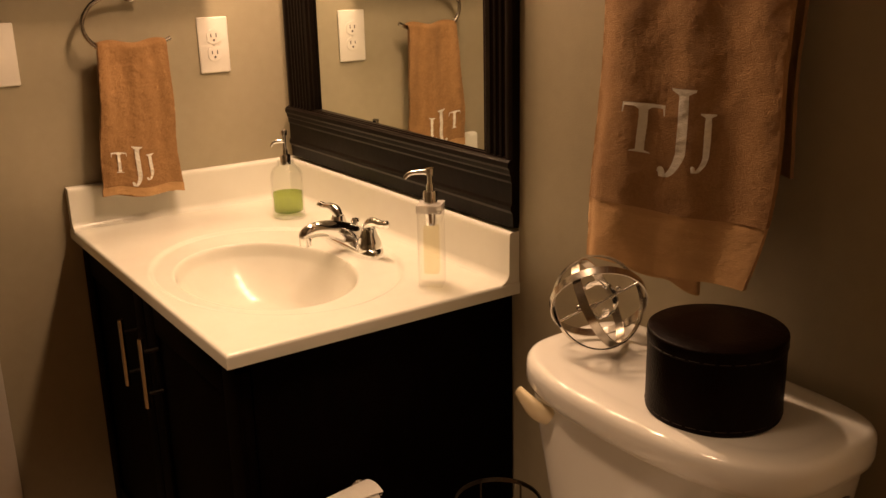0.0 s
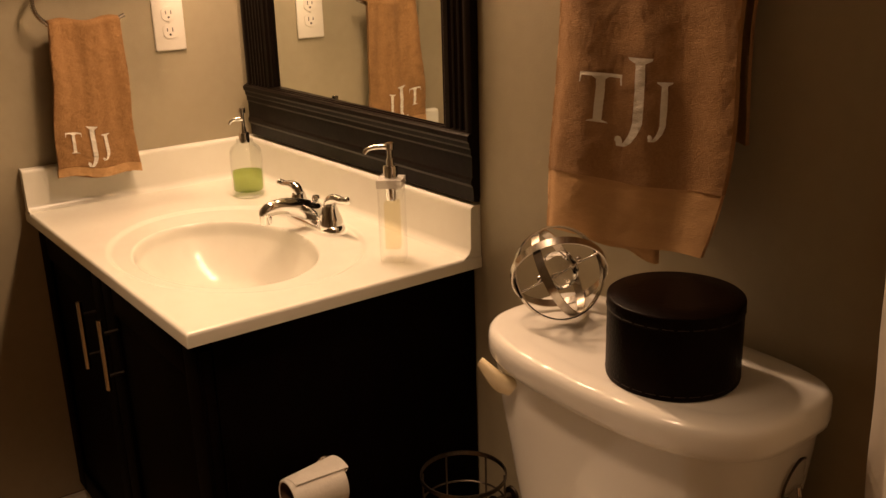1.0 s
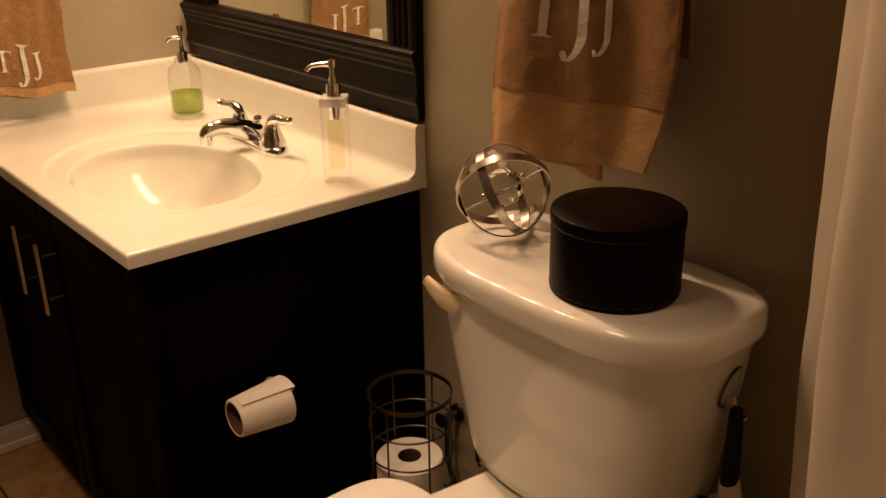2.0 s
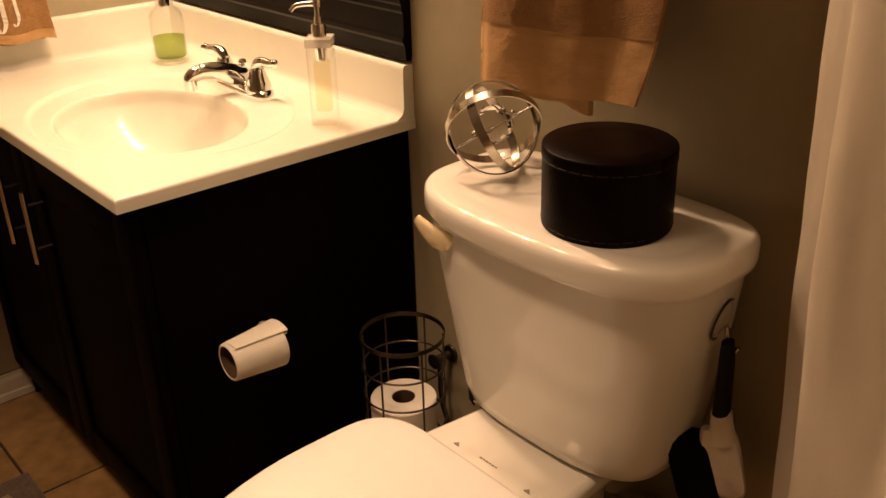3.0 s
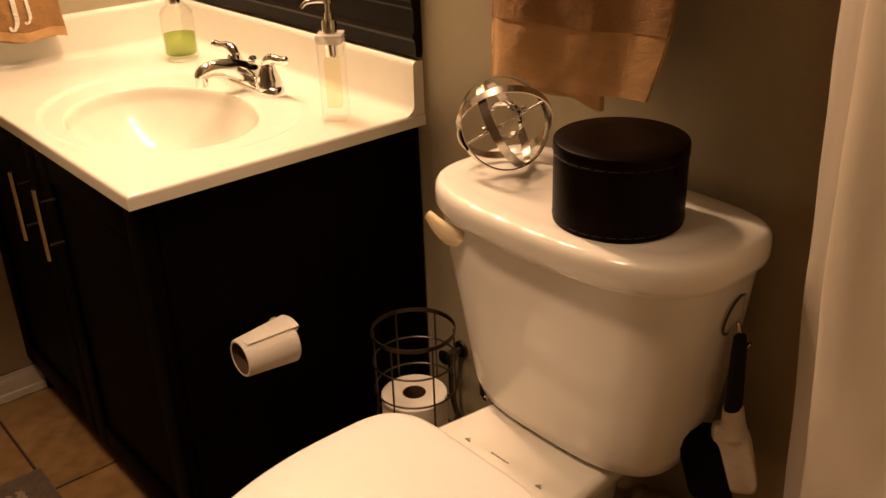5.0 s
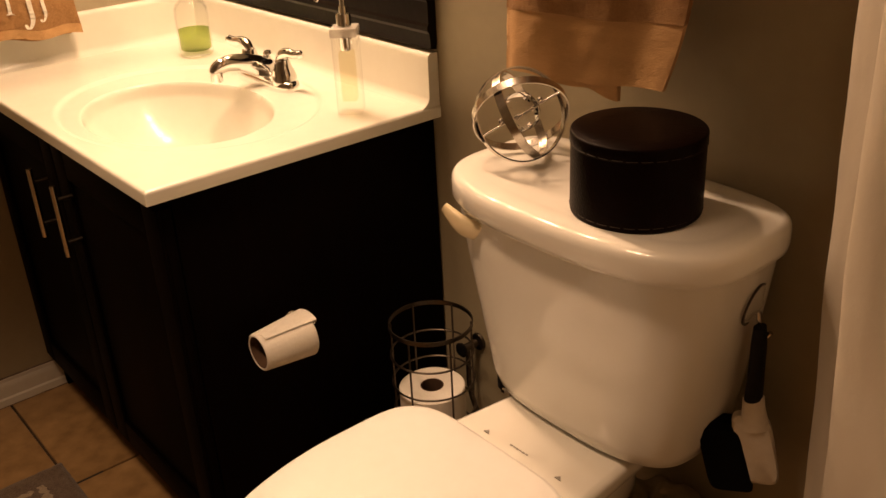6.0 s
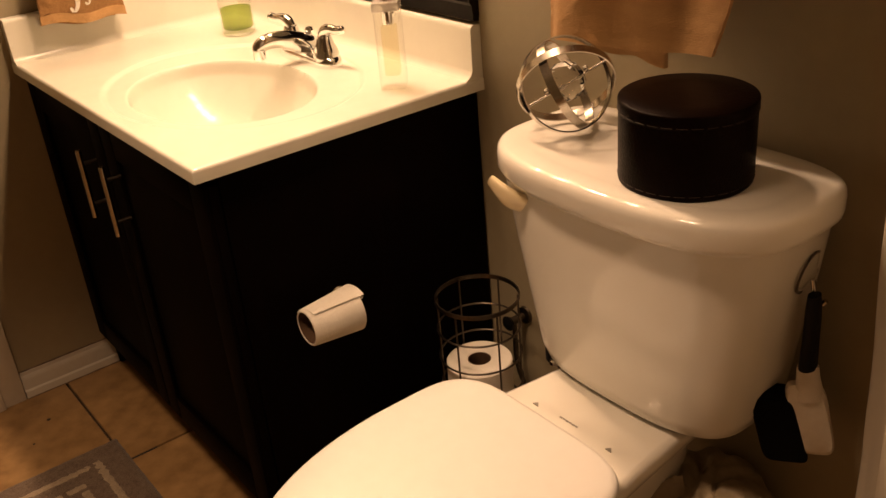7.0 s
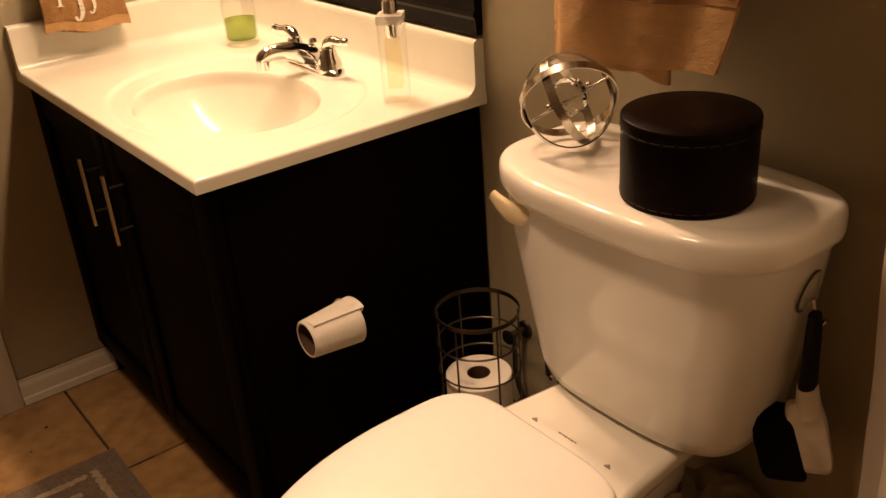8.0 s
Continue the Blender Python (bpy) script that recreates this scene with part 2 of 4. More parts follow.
def sweep(points, radius, seg=10, closed=False, smooth=0, flat=1.0, up=None):
    """A rod along points; radius a number or one per point; flat squeezes it across up."""
    pts = [Vector(p) for p in points]
    rad = list(radius) if hasattr(radius, "__len__") else [radius] * len(pts)
    for _ in range(smooth):
        np_, nr = [], []
        n = len(pts)
        rng = range(n) if closed else range(n - 1)
        if not closed:
            np_.append(pts[0]), nr.append(rad[0])
        for i in rng:
            a, b, ra, rb = pts[i], pts[(i + 1) % n], rad[i], rad[(i + 1) % n]
            np_ += [a.lerp(b, 0.25), a.lerp(b, 0.75)]
            nr += [ra * 0.75 + rb * 0.25, ra * 0.25 + rb * 0.75]
        if not closed:
            np_.append(pts[-1]), nr.append(rad[-1])
        pts, rad = np_, nr
    bm = bmesh.new()
    n = len(pts)
    rings, side = [], None
    for i, p in enumerate(pts):
        a = pts[(i - 1) % n] if closed or i else p
        b = pts[(i + 1) % n] if closed or i < n - 1 else p
        d = (b - a).normalized()
        if up is not None:
            side = d.cross(Vector(up)).normalized()
        elif side is None:
            side = d.cross(Vector((0.31, 0.17, 0.93))).normalized()
        else:
            side = (side - d * side.dot(d)).normalized()
        w = side.cross(d)
        rings.append([bm.verts.new(p + rad[i] * (side * math.cos(2 * math.pi * k / seg) + w * flat * math.sin(2 * math.pi * k / seg))) for k in range(seg)])
    pairs = list(zip(rings, rings[1:])) + ([(rings[-1], rings[0])] if closed else [])
    for a, b in pairs:
        for k in range(seg):
            bm.faces.new((a[k], a[(k + 1) % seg], b[(k + 1) % seg], b[k]))
    if not closed:
        bm.faces.new(rings[0]), bm.faces.new(rings[-1])
    return bm


def loft(rings, cap_start=True, cap_end=True):
    bm = bmesh.new()
    vs = [[bm.verts.new(p) for p in r] for r in rings]
    n = len(rings[0])
    for a, b in zip(vs, vs[1:]):
        for k in range(n):
            bm.faces.new((a[k], a[(k + 1) % n], b[(k + 1) % n], b[k]))
    if cap_start:
        bm.faces.new(vs[0])
    if cap_end:
        bm.faces.new(vs[-1])
    return bm


def oval(cx, hw, yb, yf, z, n=64, pf=2.6, pb=6.0, split=0.5):
    """A rounded outline between the back line yb and the front yf, rounder in front."""
    out = []
    ym = yb + (yf - yb) * split
    for k in range(n):
        a = 2 * math.pi * k / n
        c, s = math.cos(a), math.sin(a)
        p = pf if s < 0 else pb
        x = hw * math.copysign(abs(c) ** (2 / p), c)
        d = abs(s) ** (2 / p)
        y = ym + ((yf - ym) * d if s < 0 else (yb - ym) * d)
        out.append((cx + x, y, z))
    return out


def extrude_profile(profile, x0, x1, axis="x"):
    """A moulding: profile of (y, z) run from x0 to x1."""
    bm = bmesh.new()
    ends = []
    for x in (x0, x1):
        ends.append([bm.verts.new((x, y, z) if axis == "x" else (y, x, z) if axis == "y" else (y, z, x)) for y, z in profile])
    n = len(profile)
    for k in range(n):
        bm.faces.new((ends[0][k], ends[0][(k + 1) % n], ends[1][(k + 1) % n], ends[1][k]))
    bm.faces.new(ends[0]), bm.faces.new(ends[1])
    return bm


# ---------------------------------------------------------------- room
RX, RY, RZ = 3.3, -3.0, 2.44
ROOM = "taupe painted wall with fine roller texture"
part("floor_slab", box(-0.12, RX + 0.12, RY - 0.12, 0.12, -0.12, -0.006), GROUT)
floor = bpy.data.objects["floor_slab"]
floor.name = "floor"
tagged(floor, "tan ceramic tile floor with dark grout joints", "floor", kind="structure")
tagged(part("wall_north", box(-0.12, RX + 0.12, 0.0, 0.12, -0.006, RZ), WALL), ROOM, "wall", kind="structure")
tagged(part("wall_west", box(-0.12, 0.0, RY, 0.0, -0.006, RZ), WALL), ROOM, "wall", kind="structure")
tagged(part("wall_east", box(RX, RX + 0.12, RY, 0.0, -0.006, RZ), WALL), ROOM, "wall", kind="structure")
tagged(part("wall_south", box(-0.12, RX + 0.12, RY - 0.12, RY, -0.006, RZ), WALL), ROOM, "wall", kind="structure")
tagged(part("ceiling", box(-0.12, RX + 0.12, RY - 0.12, 0.12, RZ, RZ + 0.1), CEIL), "plain beige painted ceiling", "ceiling", kind="structure")

BASE = [(0.0, 0.0), (0.019, 0.0), (0.019, 0.006), (0.017, 0.018), (0.012, 0.021), (0.012, 0.046), (0.010, 0.053), (0.006, 0.058), (0.005, 0.065), (0.0, 0.067)]
west_base = tagged(part("baseboard", extrude_profile(BASE, -0.746, -0.02, "y"), TRIM, angle=25), "white painted baseboard with a moulded shoe", "baseboard", kind="structure")


def caulk_line(y0, y1, x, z, w, seed):
    """An uneven bead of dirty caulk along the wall."""
    pts, rad = [], []
    for k in range(60):
        y = y0 + (y1 - y0) * k / 59
        n_ = noise.noise(Vector((y * 34, seed, 0)))
        pts.append((x, y, z + 0.0012 * n_))
        rad.append(w * (0.55 + 0.75 * abs(noise.noise(Vector((y * 55, seed, 3))))))
    return sweep(pts, rad, 6)


part("caulk_line", caulk_line(-0.745, -0.05, 0.0012, 0.0668, 0.0030, 1.0), DIRTY, west_base, "cracked brownish caulk line")
part("caulk_line", caulk_line(-0.745, -0.05, 0.0186, 0.0008, 0.0022, 5.0), DIRTY, west_base, "cracked brownish caulk line")
NB = [(-y, z) for y, z in BASE]
tagged(part("baseboard", extrude_profile(NB, 0.905, RX, "x"), TRIM, angle=25), "white painted baseboard with a moulded shoe", "baseboard", kind="structure")

casing = thing("trim", (0.01, -0.79, 0), "white painted door casing beside the baseboard", "door casing", kind="structure")
part("casing_board", box(0.0, 0.021, -0.812, -0.748, 0.0, 2.08, 0.003), TRIM, casing)
part("casing_bead", box(0.021, 0.027, -0.818, -0.798, 0.0, 2.08, 0.002), TRIM, casing)
part("rosette_block", box(0.0, 0.026, -0.824, -0.750, 2.08, 2.16, 0.003), TRIM, casing)

# ---------------------------------------------------------------- vanity
VX0, VX1, VF, VZ = 0.009, 0.896, -0.516, 0.7605
vanity = thing("vanity_cabinet", (0.455, -0.27, 0), "espresso dark wood vanity cabinet with two doors", "vanity cabinet")
part("side_panel", box(VX0, VX0 + 0.018, VF, -0.004, 0.0, VZ, 0.0015), ESPRESSO, vanity)
part("side_panel", box(VX1 - 0.018, VX1, VF, -0.004, 0.0, VZ, 0.0015), ESPRESSO, vanity)
part("toe_kick", box(VX0 + 0.018, VX1 - 0.018, VF + 0.06, VF + 0.075, 0.0, 0.085), ESPRESSO, vanity)
part("bottom_panel", box(VX0 + 0.018, VX1 - 0.018, VF + 0.004, -0.004, 0.085, 0.103), ESPRESSO, vanity)
part("back_panel", box(VX0 + 0.018, VX1 - 0.018, -0.016, -0.004, 0.103, VZ), ESPRESSO, vanity)
part("top_rail", box(VX0 + 0.018, VX1 - 0.018, VF, VF + 0.02, 0.715, VZ, 0.001), ESPRESSO, vanity)


def vanity_door(x0, x1, hx):
    d = part("door", box(x0, x1, VF - 0.019, VF - 0.001, 0.095, 0.742, 0.002), ESPRESSO, vanity)
    w = 0.058
    for a, b, c, e in ((x0, x0 + w, 0.095, 0.742), (x1 - w, x1, 0.095, 0.742), (x0 + w, x1 - w, 0.095, 0.095 + w), (x0 + w, x1 - w, 0.742 - w, 0.742)):
        part("door_rail", box(a + 0.0005, b - 0.0005, VF - 0.026, VF - 0.0185, c + 0.0005, e - 0.0005, 0.0025), ESPRESSO, d)
    bm = sweep([(hx, -0.571, 0.542), (hx, -0.571, 0.682)], 0.0056, 16)
    part("handle", bm, NICKEL, d, "brushed nickel bar handle")
    for z in (0.569, 0.654):
        join_z = sweep([(hx, -0.5665, z), (hx, VF - 0.024, z)], 0.0040, 12)
        part("handle_post", join_z, BRONZE, d, "dark metal handle post")


vanity_door(VX0 + 0.002, 0.4395, 0.379)
vanity_door(0.4425, VX1 - 0.002, 0.503)

# counter with its bowl, formed as one height field, and the splash boards
TW, TD, TZ = 0.913, 0.560, 0.784
BCX, BCY, BA, BB = 0.562, -0.340, 0.219, 0.157
DCX, DCY, DA, DB = 0.543, -0.307, 0.299, 0.232


def counter_height(x, y):
    e = math.hypot((x - DCX) / DA, (y - DCY) / DB)
    t = min(max((1.0 - e) / 0.055, 0), 1)
    z = TZ - 0.005 * t * t * (3 - 2 * t)
    r = math.hypot((x - BCX) / BA, (y - BCY) / BB)
    if r < 1.02:
        u = max(0.0, min(1.0, (1.02 - r) / 1.02))
        lip = min(1.0, (1.02 - r) / 0.05)
        z -= 0.011 * lip * lip * (3 - 2 * lip) + 0.106 * (1 - (1 - u) ** 3.3) * min(1, (1.02 - r) / 0.04)
    d = min(TW - x, y + TD)
    if d < 0.006:
        k = 1 - max(d, 0) / 0.006
        z -= 0.006 * (1 - math.sqrt(max(0, 1 - k * k)))
    return z


def counter_mesh():
    xs = sorted(set([TW - 0.006 * (1 - math.cos(k * math.pi / 8)) for k in range(5)] + list(np.linspace(0.0, TW - 0.006, 330))))
    ys = sorted(set([-TD + 0.006 * (1 - math.cos(k * math.pi / 8)) for k in range(5)] + list(np.linspace(-TD + 0.006, 0, 210))))
    bm = bmesh.new()
    g = [[bm.verts.new((x, y, counter_height(x, y))) for x in xs] for y in ys]
    for j in range(len(ys) - 1):
        for i in range(len(xs) - 1):
            bm.faces.new((g[j][i], g[j][i + 1], g[j + 1][i + 1], g[j + 1][i]))
    low = TZ - 0.023
    f0 = [bm.verts.new((x, -TD, low)) for x in xs]
    r0 = [bm.verts.new((TW, y, low)) for y in ys]
    r0[0] = f0[-1]
    for i in range(len(xs) - 1):
        bm.faces.new((f0[i], f0[i + 1], g[0][i + 1], g[0][i]))
    for j in range(len(ys) - 1):
        bm.faces.new((r0[j], r0[j + 1], g[j + 1][-1], g[j][-1]))
    i0, i1 = bm.verts.new((0.0, VF + 0.03, low)), bm.verts.new((VX1 - 0.03, VF + 0.03, low))
    i2 = bm.verts.new((VX1 - 0.03, 0, low))
    bm.faces.new((f0[0], *f0[1:], i1, i0))
    bm.faces.new((*r0, i2, i1))
    return bm


counter = thing("sink_counter", (0.456, -0.28, 0.761), "cream cultured marble vanity top with an integral oval sink", "sink counter")
part("counter_slab", counter_mesh(), TOP, counter, angle=60)
SPL = [(-0.0005, TZ - 0.001), (-0.040, TZ - 0.001), (-0.034, TZ + 0.002), (-0.027, TZ + 0.007), (-0.0235, TZ + 0.016), (-0.0225, 0.868), (-0.0215, 0.874), (-0.018, 0.8775), (-0.0005, 0.878)]
part("backsplash", extrude_profile(SPL, 0.0215, TW - 0.0015, "x"), TOP, counter, angle=50)
SIDE = [(-y, z) for y, z in SPL]
part("side_splash", extrude_profile(SIDE, -TD + 0.002, -0.0005, "y"), TOP, counter, angle=50)
drain = part("drain", lathe([(0.0, 0.004), (0.012, 0.005), (0.021, 0.003), (0.023, 0.0)], (BCX, BCY, counter_height(BCX, BCY) + 0.0005), 28), CHROME, counter, "chrome drain")

# ---------------------------------------------------------------- faucet
FX, FY, FZ = 0.530, -0.126, TZ - 0.005
faucet = thing("faucet", (FX, FY, FZ), "polished chrome two-handle centerset faucet on the vanity top", "faucet")
base = loft([[(FX + 0.100 * c * s, FY + 0.030 * n_ * s, FZ + z) for c, n_ in [(math.copysign(abs(math.cos(a)) ** 0.62, math.cos(a)), math.copysign(abs(math.sin(a)) ** 0.8, math.sin(a))) for a in [2 * math.pi * k / 56 for k in range(56)]]]
             for s, z in ((1.0, 0.0), (1.0, 0.008), (0.985, 0.013), (0.93, 0.018), (0.80, 0.021))])
part("base", base, CHROME, faucet, angle=60)
spout = sweep([(FX, FY + 0.012, FZ + 0.012), (FX, FY + 0.002, FZ + 0.026), (FX, FY - 0.022, FZ + 0.040), (FX, FY - 0.058, FZ + 0.053), (FX, FY - 0.086, FZ + 0.056), (FX, FY - 0.106, FZ + 0.051), (FX, FY - 0.111, FZ + 0.041)],
              [0.026, 0.025, 0.021, 0.0175, 0.0155, 0.0145, 0.0125], 24, smooth=3, flat=0.8, up=(1, 0, 0))
part("spout", spout, CHROME, faucet, angle=70)
part("aerator", lathe([(0.0115, 0.0), (0.0118, 0.002), (0.0118, 0.018), (0.0095, 0.020), (0.0, 0.019)], (FX, FY - 0.109, FZ + 0.026), 24), CHROME, faucet)
for s in (-1, 1):
    hx = FX + s * 0.064
    h = part("handle_body", lathe([(0.0265, 0.012), (0.026, 0.022), (0.0225, 0.032), (0.0175, 0.043), (0.0145, 0.053), (0.0125, 0.057), (0.0, 0.059)], (hx, FY, FZ), 32), CHROME, faucet)
    dy = 0.22 if s > 0 else -0.30
    lever = sweep([(hx - s * 0.006, FY, FZ + 0.056), (hx + s * 0.003, FY + 0.005 * dy, FZ + 0.068), (hx + s * 0.018, FY + 0.018 * dy, FZ + 0.073), (hx + s * 0.034, FY + 0.034 * dy, FZ + 0.070), (hx + s * 0.048, FY + 0.048 * dy, FZ + 0.073)],
                  [0.010, 0.0115, 0.0092, 0.0084, 0.0078], 18, smooth=3)
    part("lever", lever, CHROME, h, angle=70)
    part("lever_tip", lathe([(0.0, -0.006), (0.005, -0.004), (0.0080, 0.0), (0.006, 0.004), (0.0, 0.007)], (hx + s * 0.0495, FY + 0.0495 * dy, FZ + 0.073), 16, (s, dy, 0)), CHROME, h)
pop = lathe([(0.0032, 0.018), (0.0032, 0.052), (0.0045, 0.054), (0.0085, 0.058), (0.0095, 0.062), (0.007, 0.067), (0.0, 0.069)], (FX, FY + 0.006, FZ - 0.004), 20)
part("lift_rod", pop, CHROME, faucet)


# ---------------------------------------------------------------- soap bottles
def pump(parent, x, y, z, head, out, mat, nozzle, collar=0.014, drop=0.007):
    """A pump: collar at z, stem up to z + head, nozzle along out (a unit vector) of that length."""
    part("collar", lathe([(collar, 0.0), (collar, 0.020), (collar * 0.92, 0.022), (collar * 0.55, 0.023), (collar * 0.5, 0.034), (0.0, 0.034)], (x, y, z), 28), mat, parent, "chrome pump collar")
    part("stem", lathe([(0.0045, 0.034), (0.0045, head - 0.012), (0.0075, head - 0.012), (0.0080, head - 0.002), (0.0065, head), (0.0, head + 0.0005)], (x, y, z), 20), mat, parent)
    o = Vector((x, y, z + head - drop))
    d = Vector(out)
    pts = [o, o + d * nozzle * 0.5 + Vector((0, 0, 0.001)), o + d * nozzle * 0.86 - Vector((0, 0, 0.002)), o + d * nozzle - Vector((0, 0, 0.010))]
    part("nozzle", sweep(pts, [0.0052, 0.0042, 0.0038, 0.0032], 14, smooth=2), mat, parent)


gx, gy = 0.222, -0.124
green = thing("soap_dispenser", (gx, gy, TZ), "round clear glass dispenser half full of green soap", "soap dispenser")
outer = [(0.0, 0.0), (0.0325, 0.0), (0.0355, 0.003), (0.0365, 0.008), (0.0365, 0.093), (0.0352, 0.103), (0.030, 0.112), (0.022, 0.118), (0.0185, 0.122), (0.018, 0.131)]
inner = [(0.0155, 0.131), (0.016, 0.122), (0.020, 0.115), (0.028, 0.109), (0.0327, 0.102), (0.0339, 0.093), (0.0339, 0.015), (0.031, 0.012), (0.0, 0.012)]
part("bottle", lathe(outer + inner, (gx, gy, TZ + 0.0012), 48), GLASS, green, angle=60)
part("soap", lathe([(0.0, 0.0122), (0.0305, 0.0122), (0.0334, 0.0152), (0.0334, 0.056), (0.0, 0.056)], (gx, gy, TZ + 0.0012), 48), GREEN, green, "translucent green liquid soap")
pump(green, gx, gy, TZ + 0.123, 0.078, (-0.35, -0.94, 0), CHROME, 0.030, 0.0120, 0.026)

sx, sy = 0.833, -0.136
clear = thing("soap_dispenser", (sx, sy, TZ), "tall square clear acrylic dispenser with pale yellow soap", "soap dispenser")
hw = 0.0215


def turned_box(half, z0, z1, bevel, turn=radians(46)):
    bm = box(-half, half, -half, half, TZ + z0, TZ + z1, bevel)
    bmesh.ops.rotate(bm, verts=bm.verts, cent=(0, 0, 0), matrix=Matrix.Rotation(turn, 3, "Z"))
    bmesh.ops.translate(bm, verts=bm.verts, vec=(sx, sy, 0))
    return bm


part("block", turned_box(hw, 0.0015, 0.148, 0.0030), ACRYLIC, clear)
part("soap", turned_box(0.0125, 0.024, 0.110, 0.002), AMBER, clear, "pale yellow liquid soap")
part("neck_plate", turned_box(hw + 0.001, 0.1365, 0.1520, 0.002), FROST, clear, "thick clear acrylic neck plate")
part("inner_collar", lathe([(0.0095, 0.112), (0.0105, 0.118), (0.0105, 0.151), (0.0, 0.151)], (sx, sy, TZ), 28), CHROME, clear, "chrome collar inside the neck")
pump(clear, sx, sy, TZ + 0.1515, 0.062, (-0.52, -0.85, 0), CHROME, 0.044, 0.0125)

# ---------------------------------------------------------------- mirror
mirror = thing("framed_mirror", (0.515, -0.02, 0.882), "wall mirror in a wide black moulded wooden frame", "mirror")
part("glass", loft([[(0.150, -0.0032, z), (0.845, -0.0122, z), (0.845, -0.0110, z), (0.150, -0.0022, z)] for z in (1.002, 1.560)]), MIRROR, mirror, "clear mirror glass")
part("backing_board", box(0.040, 0.912, -0.0019, -0.0005, 0.890, 1.600), FRAME, mirror)


def stile(x0, x1, inner_right):
    """A fluted upright."""
    w = x1 - x0
    prof = [(0.0, -0.0055), (0.0, -0.040), (0.006, -0.044), (0.014, -0.044)]
    k = 0.018
    while k < w - 0.030:
        prof += [(k, -0.041), (k + 0.002, -0.036), (k + 0.006, -0.034), (k + 0.010, -0.036), (k + 0.012, -0.041)]
        k += 0.016
    prof += [(w - 0.020, -0.041), (w - 0.012, -0.039), (w - 0.006, -0.030), (w, -0.028), (w, -0.009)]
    if not inner_right:
        prof = [(w - a, b) for a, b in reversed(prof)]
    bm = bmesh.new()
    ends = [[bm.verts.new((x0 + a, -0.002 + (b + 0.0055) * 0.46, z)) for a, b in prof] for z in (1.0060, 1.550)]
    n = len(prof)
    for i in range(n):
        bm.faces.new((ends[0][i], ends[0][(i + 1) % n], ends[1][(i + 1) % n], ends[1][i]))
    bm.faces.new(ends[0]), bm.faces.new(ends[1])
    return bm


part("stile", stile(0.036, 0.166, True), FRAME, mirror, angle=20)
part("stile", stile(0.826, 0.914, False), FRAME, mirror, angle=20)
RAIL = [(-0.002, 1.0125), (-0.0125, 1.0125), (-0.0135, 1.0105), (-0.0170, 1.0100), (-0.0180, 1.0080), (-0.0220, 1.0072), (-0.0240, 1.0050), (-0.0270, 1.0035), (-0.0270, 0.9950), (-0.0235, 0.9900), (-0.0225, 0.9830), (-0.0200, 0.9790), (-0.0200, 0.9700), (-0.0175, 0.9655),
        (-0.0175, 0.9290), (-0.0205, 0.9240), (-0.0205, 0.9170), (-0.0165, 0.9110), (-0.0150, 0.8980), (-0.0150, 0.8850), (-0.002, 0.8830)]
part("bottom_rail", extrude_profile(RAIL, 0.030, 0.912, "x"), FRAME, mirror, angle=22)
part("top_rail", extrude_profile([(y, 1.562 + (1.012 - z)) for y, z in RAIL], 0.030, 0.912, "x"), FRAME, mirror, angle=22)

# ---------------------------------------------------------------- vanity light over the mirror
LZ = 1.88
LY = -0.175
light = thing("vanity_light", (0.52, -0.03, LZ + 0.09), "white enamelled strip light with four lit globe bulbs under added shades", "wall light")
part("backplate", box(0.09, 0.85, -0.018, -0.001, LZ + 0.065, LZ + 0.135, 0.005), ENAMEL, light)
for bx in (0.14, 0.36, 0.58, 0.80):
    part("arm", sweep([(bx, -0.016, LZ + 0.10), (bx, -0.07, LZ + 0.115), (bx, LY + 0.012, LZ + 0.112), (bx, LY, LZ + 0.098), (bx, LY, LZ + 0.062)], 0.007, 14, smooth=3), ENAMEL, light)
    s = part("socket", lathe([(0.022, 0.0), (0.022, 0.010), (0.019, 0.016), (0.019, 0.024)], (bx, LY, LZ + 0.061), 28, (0, 0, -1)), ENAMEL, light)
    prof = [(0.042 * math.sin(a), 0.061 - 0.042 * math.cos(a)) for a in np.linspace(1.45, math.pi, 12)]
    neck = [(0.019, 0.023)] + [(0.0419 * math.sin(a), 0.061 - 0.0419 * math.cos(a)) for a in np.linspace(0.47, 1.45, 6)]
    part("bulb_housing", lathe(neck, (bx, LY, LZ + 0.061), 28, (0, 0, -1), False), ENAMEL, s)
    part("bulb", lathe(prof, (bx, LY, LZ + 0.061), 28, (0, 0, -1), False), BULB, s, "glowing warm globe bulb")
    # Unseen bell, added to keep the bulbs' light off the ceiling and upper walls.
    bell = [(0.023, 0.062), (0.036, 0.056), (0.050, 0.040), (0.060, 0.015), (0.066, -0.012), (0.0645, -0.012), (0.0585, 0.015), (0.0485, 0.039), (0.035, 0.0545), (0.023, 0.0605), (0.023, 0.062)]
    part("shade", lathe(bell, (bx, LY, LZ), 36, None, False), ENAMEL, light, "white enamelled bell shade, unseen, added to cut upward light")

# Trim for the added ceiling fill; the fitting itself is unseen and assumed.
can = thing("added_downlight", (1.30, -1.10, 2.44), "unseen recessed ceiling downlight, added to light the toilet and floor", "ceiling light")
part("trim_ring", lathe([(0.052, 0.0), (0.080, 0.0), (0.082, -0.004), (0.078, -0.008), (0.056, -0.006), (0.052, 0.0)], (1.30, -1.10, 2.4395), 40, None, False), TRIM, can)

# Unseen board assumed above the towel ring, added to shade the upper wall.
shelf = thing("unseen_shelf", (0.06, -0.475, 1.37), "unseen dark wooden shelf, added to cast the shadow on the wall", "shelf")
